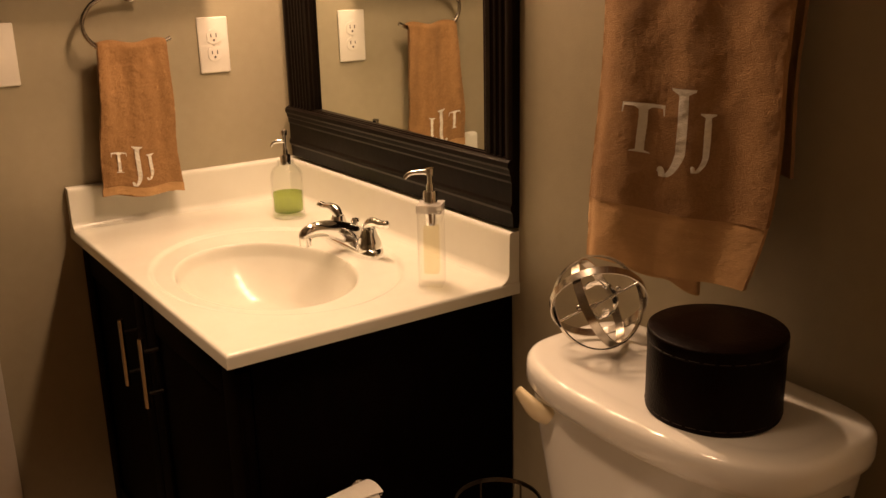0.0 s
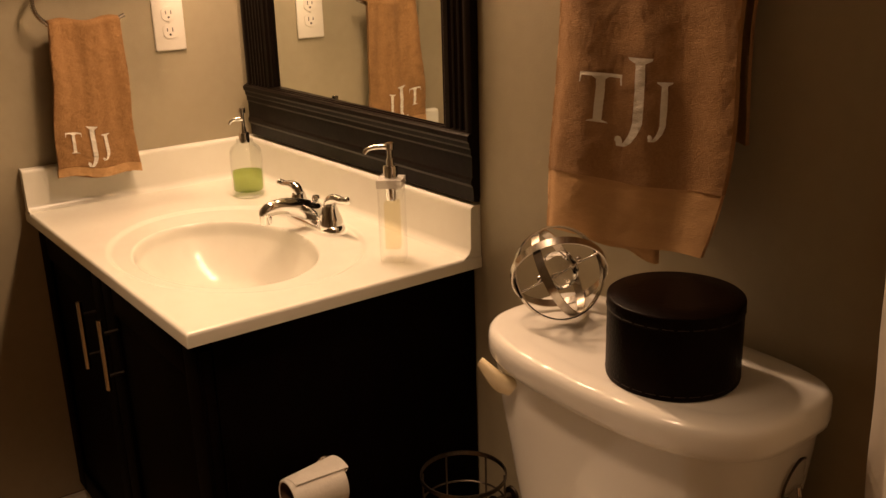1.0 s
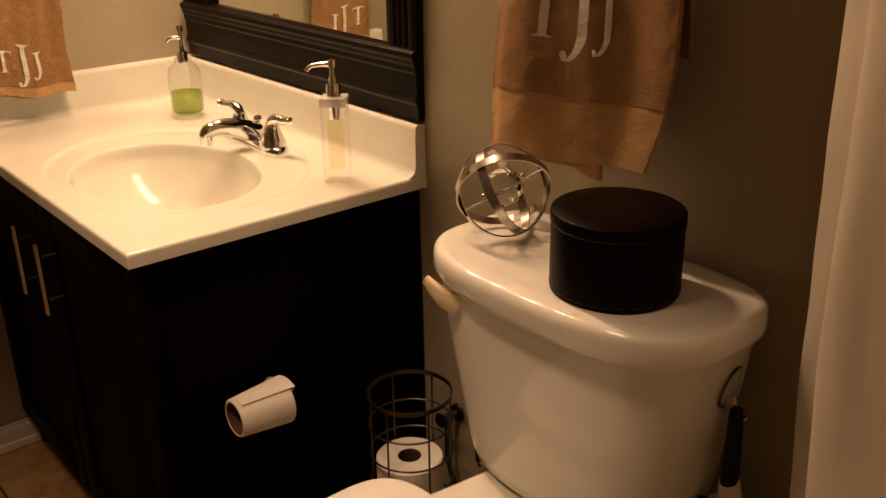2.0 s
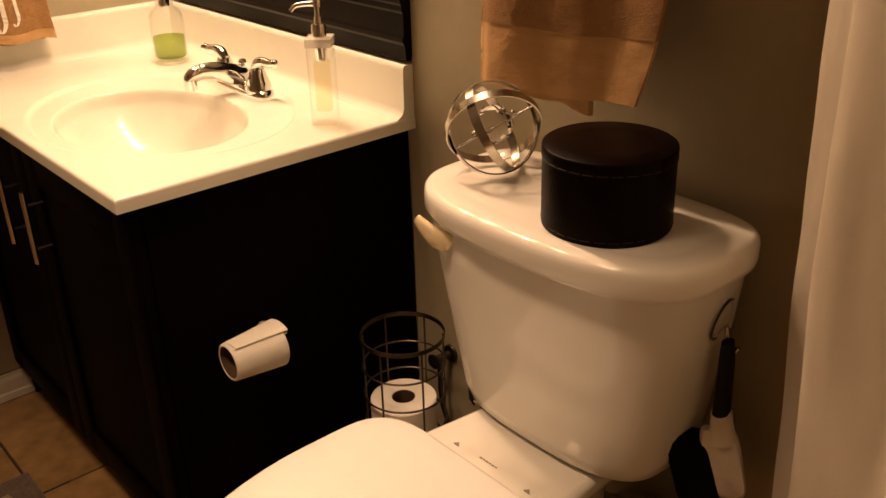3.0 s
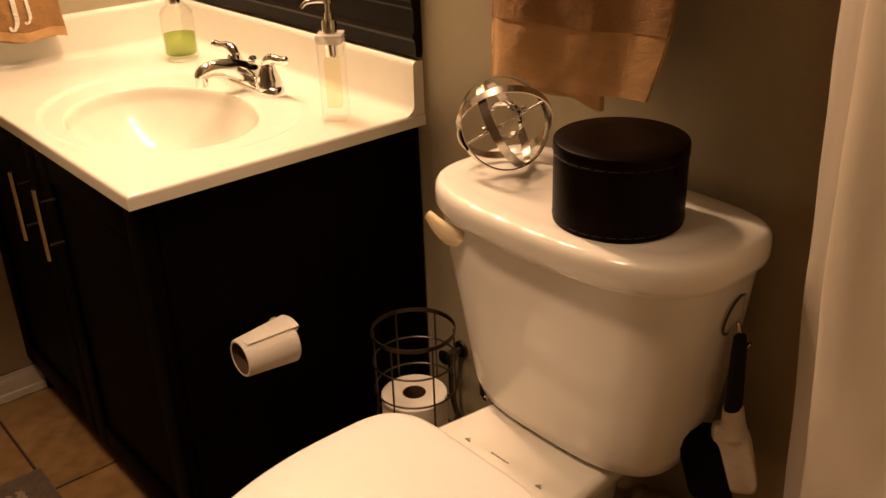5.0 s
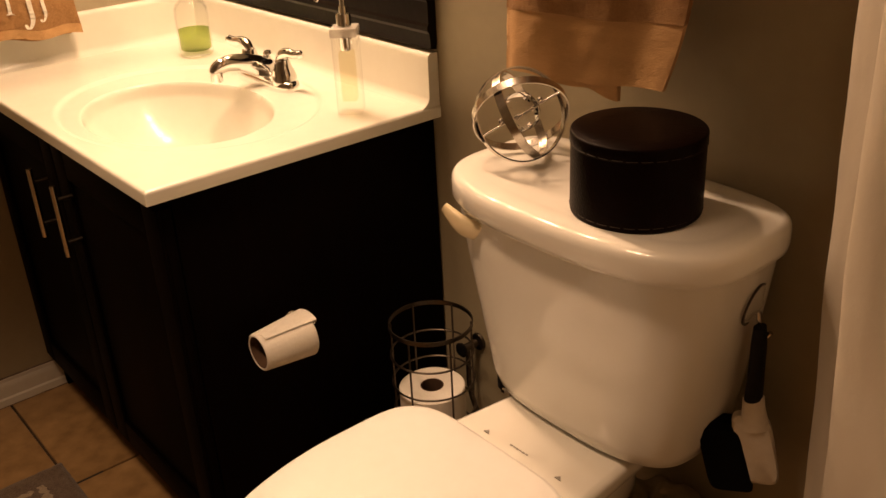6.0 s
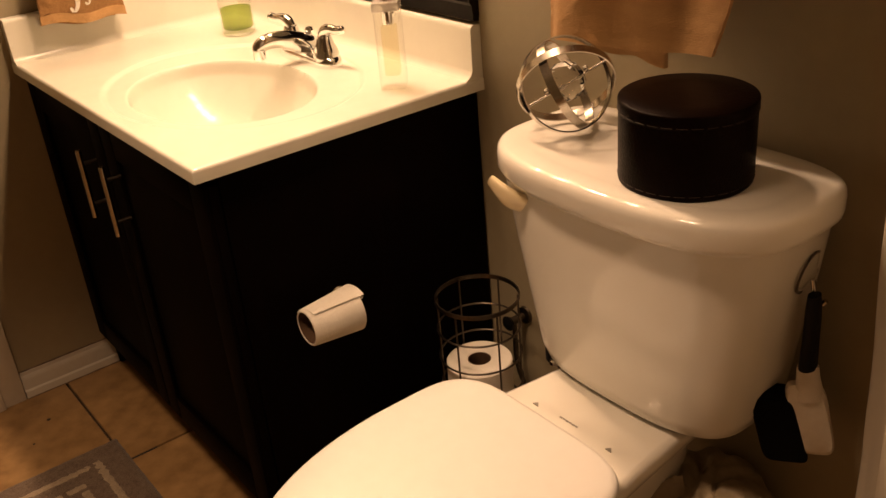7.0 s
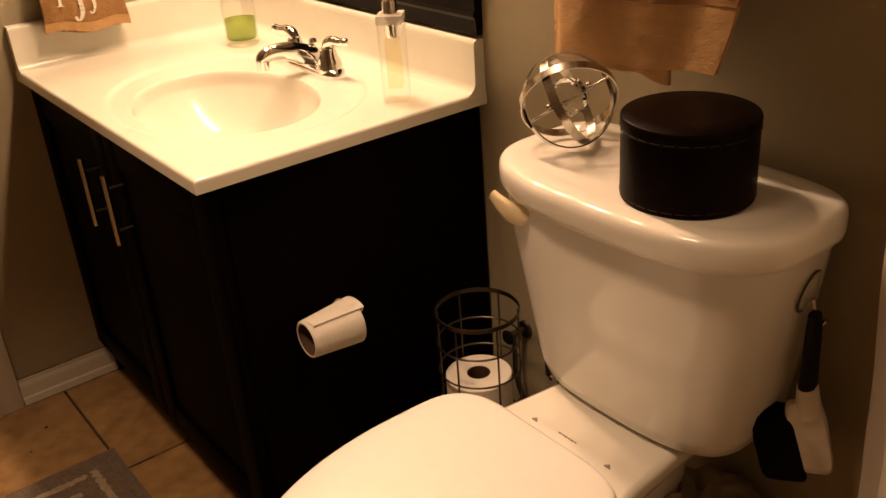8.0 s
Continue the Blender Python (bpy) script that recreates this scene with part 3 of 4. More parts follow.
part("board", box(0.0005, 0.160, -0.78, -0.190, 1.402, 1.429, 0.002), ESPRESSO, shelf)
for y in (-0.70, -0.285):
    part("bracket", box(0.0005, 0.100, y - 0.009, y + 0.009, 1.384, 1.4018, 0.002), ESPRESSO, shelf)


# ---------------------------------------------------------------- wall plates
def outlet():
    o = thing("wall_outlet", (0.0, -0.185, 1.1645), "white duplex wall outlet on the painted wall", "outlet")
    part("plate", box(0.0005, 0.0065, -0.2220, -0.1480, 1.1005, 1.2285, 0.0035, 3), PLATE, o)
    for z in (1.1450, 1.1840):
        pts = [(0.0, -0.185 + max(-0.0165, min(0.0165, 0.0185 * math.cos(a))), z + 0.0165 * math.sin(a)) for a in [2 * math.pi * k / 40 for k in range(40)]]
        f = part("socket_face", loft([[(0.006, p[1], p[2]) for p in pts], [(0.0085, p[1], p[2]) for p in pts]], False), PLATE, o)
        for dy, hh in ((-0.0063, 0.0038), (0.0063, 0.0045)):
            part("slot", box(0.0082, 0.0089, -0.185 + dy - 0.0011, -0.185 + dy + 0.0011, z + 0.003 - hh, z + 0.003 + hh), DARKSLOT, f)
        part("ground_hole", lathe([(0.0026, 0.0), (0.0026, 0.0007), (0.0, 0.0007)], (0.0082, -0.185, z - 0.008), 14, (1, 0, 0)), DARKSLOT, f)
    part("screw", lathe([(0.0032, 0.0), (0.003, 0.001), (0.0, 0.0014)], (0.0065, -0.185, 1.1645), 14, (1, 0, 0)), SCREW, o)


outlet()
sw = thing("light_switch", (0.0, -0.685, 1.181), "white two-gang switch plate on the painted wall", "light switch")
part("plate", box(0.0005, 0.0065, -0.752, -0.617, 1.108, 1.238, 0.0035, 3), PLATE, sw)
for y in (-0.710, -0.660):
    part("toggle", box(0.006, 0.018, y - 0.004, y + 0.004, 1.166, 1.182, 0.0015), PLATE, sw)


# ---------------------------------------------------------------- towels with embroidered letters
def letter_T():
    s = []
    s.append([(0.40, 0.60, z) for z in np.linspace(0.04, 0.93, 14)])
    s.append([(0.25, 0.75, 0.0), (0.28, 0.72, 0.025), (0.42, 0.58, 0.06)])
    s.append([(0.0, 1.0, 1.0), (0.0, 1.0, 0.93)])
    s.append([(0.0, 0.045, 0.93), (-0.01, 0.02, 0.79)])
    s.append([(0.955, 1.0, 0.93), (0.98, 1.01, 0.79)])
    s.append([(0.30, 0.70, 0.93), (0.42, 0.58, 0.86)])
    return s


def letter_J():
    s = []
    s.append([(0.42, 0.70, z) for z in np.linspace(0.28, 0.97, 12)])
    s.append([(0.20, 0.92, 1.0), (0.22, 0.90, 0.975), (0.44, 0.68, 0.93)])
    tail = []
    for k in range(11):
        a = k / 10
        tail.append((0.42 - 0.40 * a ** 1.5, 0.70 - 0.50 * a ** 1.25, 0.28 - 0.28 * math.sin(a * math.pi / 2) ** 1.0))
    s.append(tail)
    s.append([(-0.02, 0.20, 0.055), (-0.02, 0.17, 0.09), (0.02, 0.12, 0.11), (0.05, 0.09, 0.115)])
    s.append([(0.0, 0.20, 0.06), (0.04, 0.18, 0.0)])
    return s


def letter_mesh(strokes, u0, z0, w, h, surface, lift):
    """Strokes laid on the cloth: surface(u, z) gives the place, lifted outward."""
    bm = bmesh.new()
    layer = 0
    for rows in strokes:
        layer += 1
        fine = []
        for (a, b, c), (d, e, f) in zip(rows, rows[1:]):
            for k in range(3):
                t = k / 3
                fine.append((a + (d - a) * t, b + (e - b) * t, c + (f - c) * t))
        fine.append(rows[-1])
        grid = []
        for a, b, c in fine:
            grid.append([bm.verts.new(surface(u0 + w * (a + (b - a) * i / 4), z0 + h * c, lift + 0.00012 * layer)) for i in range(5)])
        for p, q in zip(grid, grid[1:]):
            for i in range(4):
                bm.faces.new((p[i], p[i + 1], q[i + 1], q[i]))
    return bm


def cloth(surface, us, zs, thick):
    """A closed sheet: surface(u, v, lift) over the grid us x zs with a thickness."""
    bm = bmesh.new()
    f = [[bm.verts.new(surface(u, z, 0)) for u in us] for z in zs]
    b = [[bm.verts.new(surface(u, z, -thick)) for u in us] for z in zs]
    nz, nu = len(zs), len(us)
    for j in range(nz - 1):
        for i in range(nu - 1):
            bm.faces.new((f[j][i], f[j][i + 1], f[j + 1][i + 1], f[j + 1][i]))
            bm.faces.new((b[j][i + 1], b[j][i], b[j + 1][i], b[j + 1][i + 1]))
    for j in range(nz - 1):
        for i in (0, nu - 1):
            bm.faces.new((f[j][i], f[j + 1][i], b[j + 1][i], b[j][i]))
    for i in range(nu - 1):
        for j in (0, nz - 1):
            bm.faces.new((f[j][i], f[j][i + 1], b[j][i + 1], b[j][i]))
    return bm


def fuzz(x, y, z, s, amp):
    return amp * noise.noise(Vector((x * s, y * s, z * s)))


# small hand towel on the ring: u runs along -y to +y, cloth outward along +x
RB = 1.176


def hand_front(u, z, lift):
    zz = min(z, RB)
    d = (RB - zz) / 0.34
    mid, half = -0.392 - 0.012 * d, 0.074 + 0.018 * d
    y = mid + (u - 0.5) * 2 * half + 0.004 * d * math.sin(zz * 31)
    fold = 0.0030 * math.sin(u * 13 + 0.6) * (1 - 0.8 * min(1, d)) + 0.0006 * math.sin(u * 31 + 2 + zz * 9) + 0.003 * math.sin(u * 5 + zz * 14)
    x = 0.066 + 0.004 * min(1, d * 3) - 0.010 * d + fold + fuzz(0, y, z, 60, 0.0014) + fuzz(1, y, z, 230, 0.0016)
    a = max(0.0, (z - RB) / 0.014)
    r = 0.014 + lift
    return Vector((x - 0.014 + r * math.cos(a), y, zz + r * math.sin(a) + 0.004 * math.sin(u * 9) + 0.012 * (u - 0.5) * -d * 1.2))


def hand_back(u, z, lift):
    p = hand_front(0.06 + u * 0.88, z, 0)
    return Vector((p.x - 0.027 + lift, p.y - 0.004, p.z))


hand = thing("hand_towel", (0.05, -0.39, 0.86), "tan terry hand towel with white monogram hanging on a ring", "towel")
part("front_cloth", cloth(hand_front, list(np.linspace(0, 1, 60)), list(np.linspace(0.868, RB + 0.014 * math.pi, 130)), 0.006), TERRY, hand, angle=80)
part("hem", cloth(lambda u, z, l: hand_front(u, z, l + 0.0008), list(np.linspace(-0.006, 1.006, 50)), list(np.linspace(0.849, 0.8685, 8)), 0.0075), HEM, hand, "woven hem band", angle=80)
part("back_cloth", cloth(hand_back, list(np.linspace(0, 1, 40)), list(np.linspace(0.843, RB, 60)), 0.005), TERRY, hand, angle=80)
for shape, u0, z0, w, h in ((letter_T(), 0.118, 0.900, 0.20, 0.047), (letter_J(), 0.345, 0.871, 0.200, 0.092), (letter_J(), 0.535, 0.886, 0.150, 0.058)):
    part("letter", letter_mesh(shape, u0, z0, w, h, hand_front, 0.0032), THREAD, hand, "white embroidered letter")

ring = thing("towel_ring", (0.0, -0.385, 1.32), "brushed nickel open towel ring on the painted wall", "towel ring")
part("rosette", lathe([(0.026, 0.0), (0.026, 0.006), (0.022, 0.010), (0.011, 0.013), (0.010, 0.046), (0.0, 0.047)], (0.0, -0.368, 1.296), 32, (1, 0, 0)), NICKEL, ring)
part("hoop", sweep([(0.045, -0.352, 1.290), (0.046, -0.385, 1.293), (0.046, -0.425, 1.290), (0.046, -0.470, 1.268), (0.046, -0.493, 1.228), (0.046, -0.478, 1.190), (0.046, -0.445, 1.174), (0.046, -0.390, 1.171), (0.046, -0.335, 1.174), (0.047, -0.300, 1.190)], 0.0052, 14, smooth=3), NICKEL, ring)

# bath towel on a bar: u along x, cloth outward along -y
BARZ, BARTOP = 1.46, 1.62


def bath_front(u, z, lift):
    d = max(0.0, (BARZ - z) / 0.53)
    x0, x1 = 1.197 - 0.036 * d, 1.492 - 0.008 * d - 0.032 * max(0.0, (d - 0.62) / 0.4) ** 2
    x = x0 + (x1 - x0) * u + 0.003 * math.sin(z * 17 + u * 3)
    bow = -0.006 * math.sin(u * 6.0 + 0.5) * d - 0.010 * d * (1 - u) + 0.012 * math.exp(-((u - 0.0) / 0.06) ** 2) * d
    y = -0.072 + bow - 0.002 * math.sin(u * 17 + z * 4) + fuzz(x, 3, z, 30, 0.0012) + fuzz(x, 0, z, 170, 0.0008)
    return Vector((x, y - lift, z + 0.018 * (u - 0.5) * d + 0.003 * math.sin(u * 8) * d))


def bath_back(u, z, lift):
    return Vector((1.205 + 0.270 * u + 0.003 * math.sin(z * 20), -0.030 - 0.005 * math.sin(u * 12 + 1) + fuzz(u * 3, 1, z, 30, 0.002) - lift, z - 0.004 * math.sin(u * 6)))


bath = thing("bath_towel", (1.345, -0.06, 0.93), "tan terry towel with white monogram hanging on a bar", "towel")
part("front_cloth", cloth(bath_front, list(np.linspace(0, 1, 90)), list(np.linspace(1.006, BARTOP, 140)), 0.008), TERRY, bath, angle=80)
part("hem", cloth(lambda u, z, l: bath_front(u, z, l - 0.001), list(np.linspace(0, 1, 70)), list(np.linspace(0.917, 1.0065, 24)), 0.006), HEM, bath, "flat woven hem band", angle=80)
part("back_cloth", cloth(bath_back, list(np.linspace(0, 1, 60)), list(np.linspace(1.072, BARTOP, 70)), 0.007), TERRY, bath, angle=80)
part("inner_fold", cloth(lambda u, z, l: Vector((1.190 + 0.168 * u, -0.048 - 0.006 * math.sin(u * 9) - l, z - 0.004 * u + 0.003 * math.sin(u * 11))), list(np.linspace(0, 1, 40)), list(np.linspace(0.899, BARTOP, 60)), 0.006), HEM, bath, angle=80)
part("fold_over", cloth(lambda u, v, l: Vector((bath_front(u, BARTOP, 0).x, -0.051 - (0.021 + l) * math.cos(v), BARTOP + (0.016 + l) * math.sin(v))), list(np.linspace(0.0, 1, 40)), list(np.linspace(0, math.pi, 12)), 0.006), TERRY, bath, angle=80)
for shape, u0, z0, w, h in ((letter_T(), 0.198, 1.084, 0.225, 0.067), (letter_J(), 0.417, 1.056, 0.190, 0.119), (letter_J(), 0.588, 1.068, 0.112, 0.078)):
    part("letter", letter_mesh(shape, u0, z0, w, h, bath_front, 0.0024), THREAD, bath, "white embroidered letter")

bar = thing("towel_bar", (1.345, -0.05, 1.62), "brushed nickel towel bar on the wall", "towel bar")
part("rod", sweep([(1.10, -0.051, 1.619), (1.60, -0.051, 1.619)], 0.008, 16), NICKEL, bar)
for x in (1.10, 1.60):
    part("post", lathe([(0.024, 0.0), (0.024, 0.006), (0.018, 0.010), (0.011, 0.014), (0.011, 0.060), (0.0, 0.062)], (x, 0, 1.619), 28, (0, -1, 0)), NICKEL, bar)

# ---------------------------------------------------------------- toilet
CX = 1.402
toilet = thing("toilet", (CX, -0.35, 0), "white porcelain two-piece toilet with the lid down", "toilet")
tank = part("tank", loft([oval(CX - 0.0065, hw_ + 0.0065, -0.018, yf, z, pf=3.0, pb=7) for hw_, yf, z in
                          ((0.11, -0.150, 0.4340), (0.155, -0.190, 0.4365), (0.170, -0.203, 0.446), (0.178, -0.210, 0.470), (0.188, -0.216, 0.53), (0.199, -0.224, 0.60), (0.211, -0.232, 0.67), (0.220, -0.238, 0.735), (0.222, -0.238, 0.764))]), PORCELAIN, toilet, angle=60)
lid_rings = [(0.224, -0.242, 0.7625), (0.232, -0.258, 0.7610), (0.2355, -0.267, 0.7640), (0.237, -0.271, 0.772), (0.237, -0.271, 0.790), (0.2358, -0.2695, 0.7975), (0.2325, -0.266, 0.8025), (0.227, -0.260, 0.8053), (0.206, -0.237, 0.8053), (0.201, -0.232, 0.8044), (0.192, -0.224, 0.8038), (0.10, -0.16, 0.8038)]
tank_lid = part("tank_lid", loft([oval(CX + 0.0085, a - 0.0025, -0.012 - max(0, 0.237 - a) * 0.9, b, z, pf=2.7, pb=5.0) for a, b, z in lid_rings]), PORCELAIN, toilet, angle=70)
lev = sweep([(1.260, -0.228, 0.724), (1.250, -0.242, 0.732), (1.234, -0.249, 0.746), (1.219, -0.251, 0.756)], [0.020, 0.020, 0.0145, 0.010], 18, smooth=3, flat=0.55, up=(0, 1, 0.2))
part("flush_lever", lev, ALMOND, tank, "almond plastic flush lever", angle=70)
part("lever_hub", lathe([(0.020, 0.0), (0.020, 0.008), (0.014, 0.014), (0.0, 0.015)], (1.259, -0.210, 0.724), 24, (-0.2, -1, 0)), ALMOND, tank)


def bowl_ring(k, z):
    out = []
    for i in range(64):
        a = 2 * math.pi * i / 64
        c, s = math.cos(a), math.sin(a)
        if s < 0:
            x, y = 0.178 * c, -0.47 + 0.275 * s
        else:
            x, y = 0.178 * math.copysign(abs(c) ** 0.8, c), -0.47 + 0.13 * s
        out.append((CX - 0.004 + x * k, -0.44 + (y + 0.44) * k, z))
    return out


part("bowl", loft([bowl_ring(k, z) for k, z in ((0.60, 0.0), (0.60, 0.02), (0.54, 0.06), (0.55, 0.15), (0.66, 0.24), (0.86, 0.33), (0.965, 0.385), (0.985, 0.405), (0.98, 0.418), (0.93, 0.424))]), PORCELAIN, toilet, angle=60)
deck_rings = []
for g, z in ((0.045, 0.375), (0.016, 0.388), (0.003, 0.400), (0.0, 0.412), (0.0, 0.422), (0.003, 0.428), (0.012, 0.433)):
    y0, y1 = -0.030 - g, -0.395 + g
    pts = []
    for t in np.linspace(0, 1, 10):
        pts.append((CX - 0.012 - (0.108 + 0.036 * t ** 1.3) + g, y0 + (y1 - y0) * t, z))
    for t in np.linspace(1, 0, 10):
        pts.append((CX - 0.006 + (0.102 + 0.038 * t ** 1.3) - g, y0 + (y1 - y0) * t, z))
    deck_rings.append(pts)
part("rear_deck", loft(deck_rings), PORCELAIN, toilet, angle=50)
part("pedestal", loft([oval(CX, hw_, -0.07, yf, z, pf=2.4, pb=3) for hw_, yf, z in ((0.105, -0.42, 0.0), (0.102, -0.42, 0.03), (0.085, -0.40, 0.08), (0.070, -0.40, 0.2), (0.078, -0.40, 0.385))]), PORCELAIN, toilet, angle=60)


def seat_ring(k, z, n=80):
    """The closed lid's outline: straight at the back, egg-shaped in front."""
    out = []
    for i in range(n):
        a = 2 * math.pi * i / n
        c, s = math.cos(a), math.sin(a)
        if s < 0:
            x, y = 0.176 * math.copysign(abs(c) ** 0.94, c), -0.470 - 0.298 * abs(s) ** 1.03
        else:
            x = 0.176 * math.copysign(abs(c) ** 0.27, c) * (1 - 0.15 * s ** 2.4)
            y = -0.470 + 0.151 * s ** 0.40
        out.append((CX - 0.012 + x * k, -0.47 + (y + 0.47) * k, z))
    return out


part("seat", loft([seat_ring(k, z) for k, z in ((0.955, 0.4255), (0.975, 0.428), (0.985, 0.436), (0.975, 0.446), (0.955, 0.449))]), SEAT, toilet, angle=60)
seat_lid = part("seat_lid", loft([seat_ring(k, z) for k, z in ((0.97, 0.4505), (0.995, 0.453), (1.003, 0.460), (0.998, 0.467), (0.98, 0.4725), (0.94, 0.475), (0.80, 0.4765), (0.5, 0.4775))]), SEAT, toilet, angle=60)
for x in (1.322, 1.466):
    tri = [(x - 0.006, -0.2770), (x + 0.005, -0.2770), (x - 0.001, -0.2705)]
    part("hinge_pin", loft([[(a, b, 0.4330) for a, b in tri], [(a, b, 0.4350) for a, b in tri]]), MARK, toilet, "grey plastic hinge pin")
for k in range(6):
    part("printed_mark", box(1.366 + k * 0.0060, 1.3708 + k * 0.0060, -0.2720 + (k % 2) * 0.0006, -0.2690, 0.4332, 0.4337), MARK, toilet, "small grey printed mark")
part("supply_nut", lathe([(0.010, 0.0), (0.016, 0.003), (0.0165, 0.024), (0.012, 0.030), (0.012, 0.046), (0.0, 0.046)], (1.222, -0.140, 0.400), 12), BLACKRUB, toilet, "black plastic supply nut")
part("tank_bolt", lathe([(0.008, 0.0), (0.008, 0.006), (0.005, 0.008), (0.005, 0.018), (0.0, 0.019)], (1.246, -0.166, 0.4165), 6), CHROME, toilet, "chrome tank bolt")

# ---------------------------------------------------------------- on the tank
bxx, bxy, bz = 1.480, -0.155, 0.8040
tub = thing("lidded_box", (bxx, bxy, bz), "round dark brown leather box with a stitched lid", "box")
part("body", lathe([(0.0, 0.0), (0.0795, 0.0), (0.0815, 0.002), (0.0820, 0.005), (0.0820, 0.0890), (0.0, 0.0890)], (bxx, bxy, bz), 72), LEATHER, tub)
part("lid", lathe([(0.0, 0.0890), (0.0821, 0.0890), (0.0827, 0.0902), (0.0829, 0.1025), (0.0823, 0.1048), (0.0807, 0.1060), (0.05, 0.1070), (0.0, 0.1074)], (bxx, bxy, bz), 72), LEATHER, tub)
for z, r in ((0.0915, 0.0828), (0.0075, 0.0821)):
    for k in range(120):
        if k % 4 == 3:
            continue
        a0, a1 = 2 * math.pi * k / 120, 2 * math.pi * (k + 1) / 120
        if k == 0:
            bm_s = bmesh.new()
        join(bm_s, sweep([(bxx + r * math.cos(a), bxy + r * math.sin(a), bz + z) for a in (a0, a1)], 0.0005, 5))
    part("stitching", bm_s, STITCH, tub, "brown thread stitching")

ox, oy, orad = 1.256, -0.136, 0.0688
oz = 0.8036 + orad
orb = thing("orb_ornament", (ox, oy, 0.802), "banded nickel sphere ornament with a faceted crystal ball", "ornament")


def band(normal, r, w, t):
    q = Vector(normal).to_track_quat("Z", "Y").to_matrix()
    prof = [(r, -w), (r, w), (r - t, w), (r - t, -w)]
    bm = bmesh.new()
    seg = 72
    rings = [[bm.verts.new(Vector((ox, oy, oz)) + q @ Vector((a * math.cos(2 * math.pi * k / seg), a * math.sin(2 * math.pi * k / seg), b))) for a, b in prof] for k in range(seg)]
    for k in range(seg):
        p, n_ = rings[k], rings[(k + 1) % seg]
        for i in range(4):
            bm.faces.new((p[i], p[(i + 1) % 4], n_[(i + 1) % 4], n_[i]))
    return bm


VIEW = Vector((0.676, -0.668, 0.31)).normalized()
SIDE_ = Vector((0.73, 0.68, 0)).normalized()
UP_ = SIDE_.cross(-VIEW).normalized() if SIDE_.cross(-VIEW).z > 0 else -SIDE_.cross(-VIEW).normalized()
part("band", band(VIEW * 0.91 + SIDE_ * 0.38 + UP_ * 0.12, orad - 0.0018, 0.0055, 0.0020), NICKEL, orb, angle=50)
part("band", band(VIEW * 0.65 - UP_ * 0.74 + SIDE_ * 0.20, orad, 0.0062, 0.0020), NICKEL, orb, angle=50)
part("band", band(VIEW * 0.23 + SIDE_ * 0.86 + UP_ * 0.44, orad - 0.0036, 0.0062, 0.0020), NICKEL, orb, angle=50)
axis_ = (SIDE_ * 0.80 + UP_ * 0.45 + VIEW * 0.05).normalized()
part("axle", sweep([Vector((ox, oy, oz)) - axis_ * (orad - 0.002), Vector((ox, oy, oz)) + axis_ * (orad - 0.002)], 0.0016, 10), NICKEL, orb)
bm_c = bmesh.new()
bmesh.ops.create_icosphere(bm_c, subdivisions=2, radius=0.0285)
for v in bm_c.verts:
    v.co += Vector((ox, oy, oz)) + UP_ * 0.004
part("crystal_ball", bm_c, CRYSTAL, orb, "clear faceted crystal ball", angle=1)
for s in (-1, 1):
    c = Vector((ox, oy, oz)) + axis_ * 0.031 * s + UP_ * 0.006
    part("axle_bead", lathe([(0.0, -0.004), (0.004, -0.002), (0.004, 0.002), (0.0, 0.004)], c, 12, axis_), NICKEL, orb)


# ---------------------------------------------------------------- paper rolls
def roll_mesh(center, axis, r, w, core, slack=0.0):
    """A paper roll; slack makes the starting end that much narrower."""
    return lathe([(core, -w / 2), (r - slack - 0.002, -w / 2), (r - slack, -w / 2 + 0.002), (r, w / 2 - 0.002), (r - 0.002, w / 2), (core, w / 2), (core, -w / 2)], center, 56, axis, False)


holder = thing("toilet_paper_holder", (0.900, -0.40, 0.487), "chrome toilet paper holder on the cabinet side", "paper holder")
AX, AZ = 0.968, 0.5050
part("wall_plate", lathe([(0.013, 0.0), (0.013, 0.005), (0.010, 0.008), (0.0, 0.009)], (0.8965, -0.345, AZ - 0.022), 24, (1, 0, 0)), CHROME, holder)
part("arm", sweep([(0.901, -0.345, AZ - 0.022), (0.940, -0.342, AZ - 0.020), (AX, -0.340, AZ), (AX, -0.352, AZ), (AX, -0.438, AZ)], 0.0088, 14, smooth=2), CHROME, holder)
roll = thing("toilet_paper_roll", (AX, -0.403, AZ), "part-used white toilet paper roll on the holder", "toilet paper")
part("paper", roll_mesh((AX, -0.402, AZ - 0.0178), (0, 1, 0), 0.0395, 0.092, 0.0275, 0.0078), PAPER, roll)
part("core", lathe([(0.0273, -0.0450), (0.0273, 0.0450), (0.026, 0.0450), (0.026, -0.0450), (0.0273, -0.0450)], (AX, -0.402, AZ - 0.0178), 40, (0, 1, 0), False), CARD, roll, "brown cardboard core")


def tail(u, v, lift):
    a = math.radians(150 - 95 * v)
    r = 0.0325 + 0.0078 * u + 0.0065 * max(0, v - 0.55) ** 1.0 + lift
    skew = 0.15 * (u - 0.5)
    a -= skew * v
    return Vector((AX + r * math.cos(a), -0.401 + (u - 0.5) * 0.091 + 0.006 * v, AZ - 0.0178 + r * math.sin(a)))


part("loose_end", cloth(tail, list(np.linspace(0, 1, 24)), list(np.linspace(0, 1, 24)), 0.0006), PAPER, roll, angle=80)

bcx, bcy = 1.034, -0.146
stand = thing("paper_storage_basket", (bcx, bcy, 0), "round dark metal wire basket holding spare toilet paper", "wire basket")
RBK = 0.074


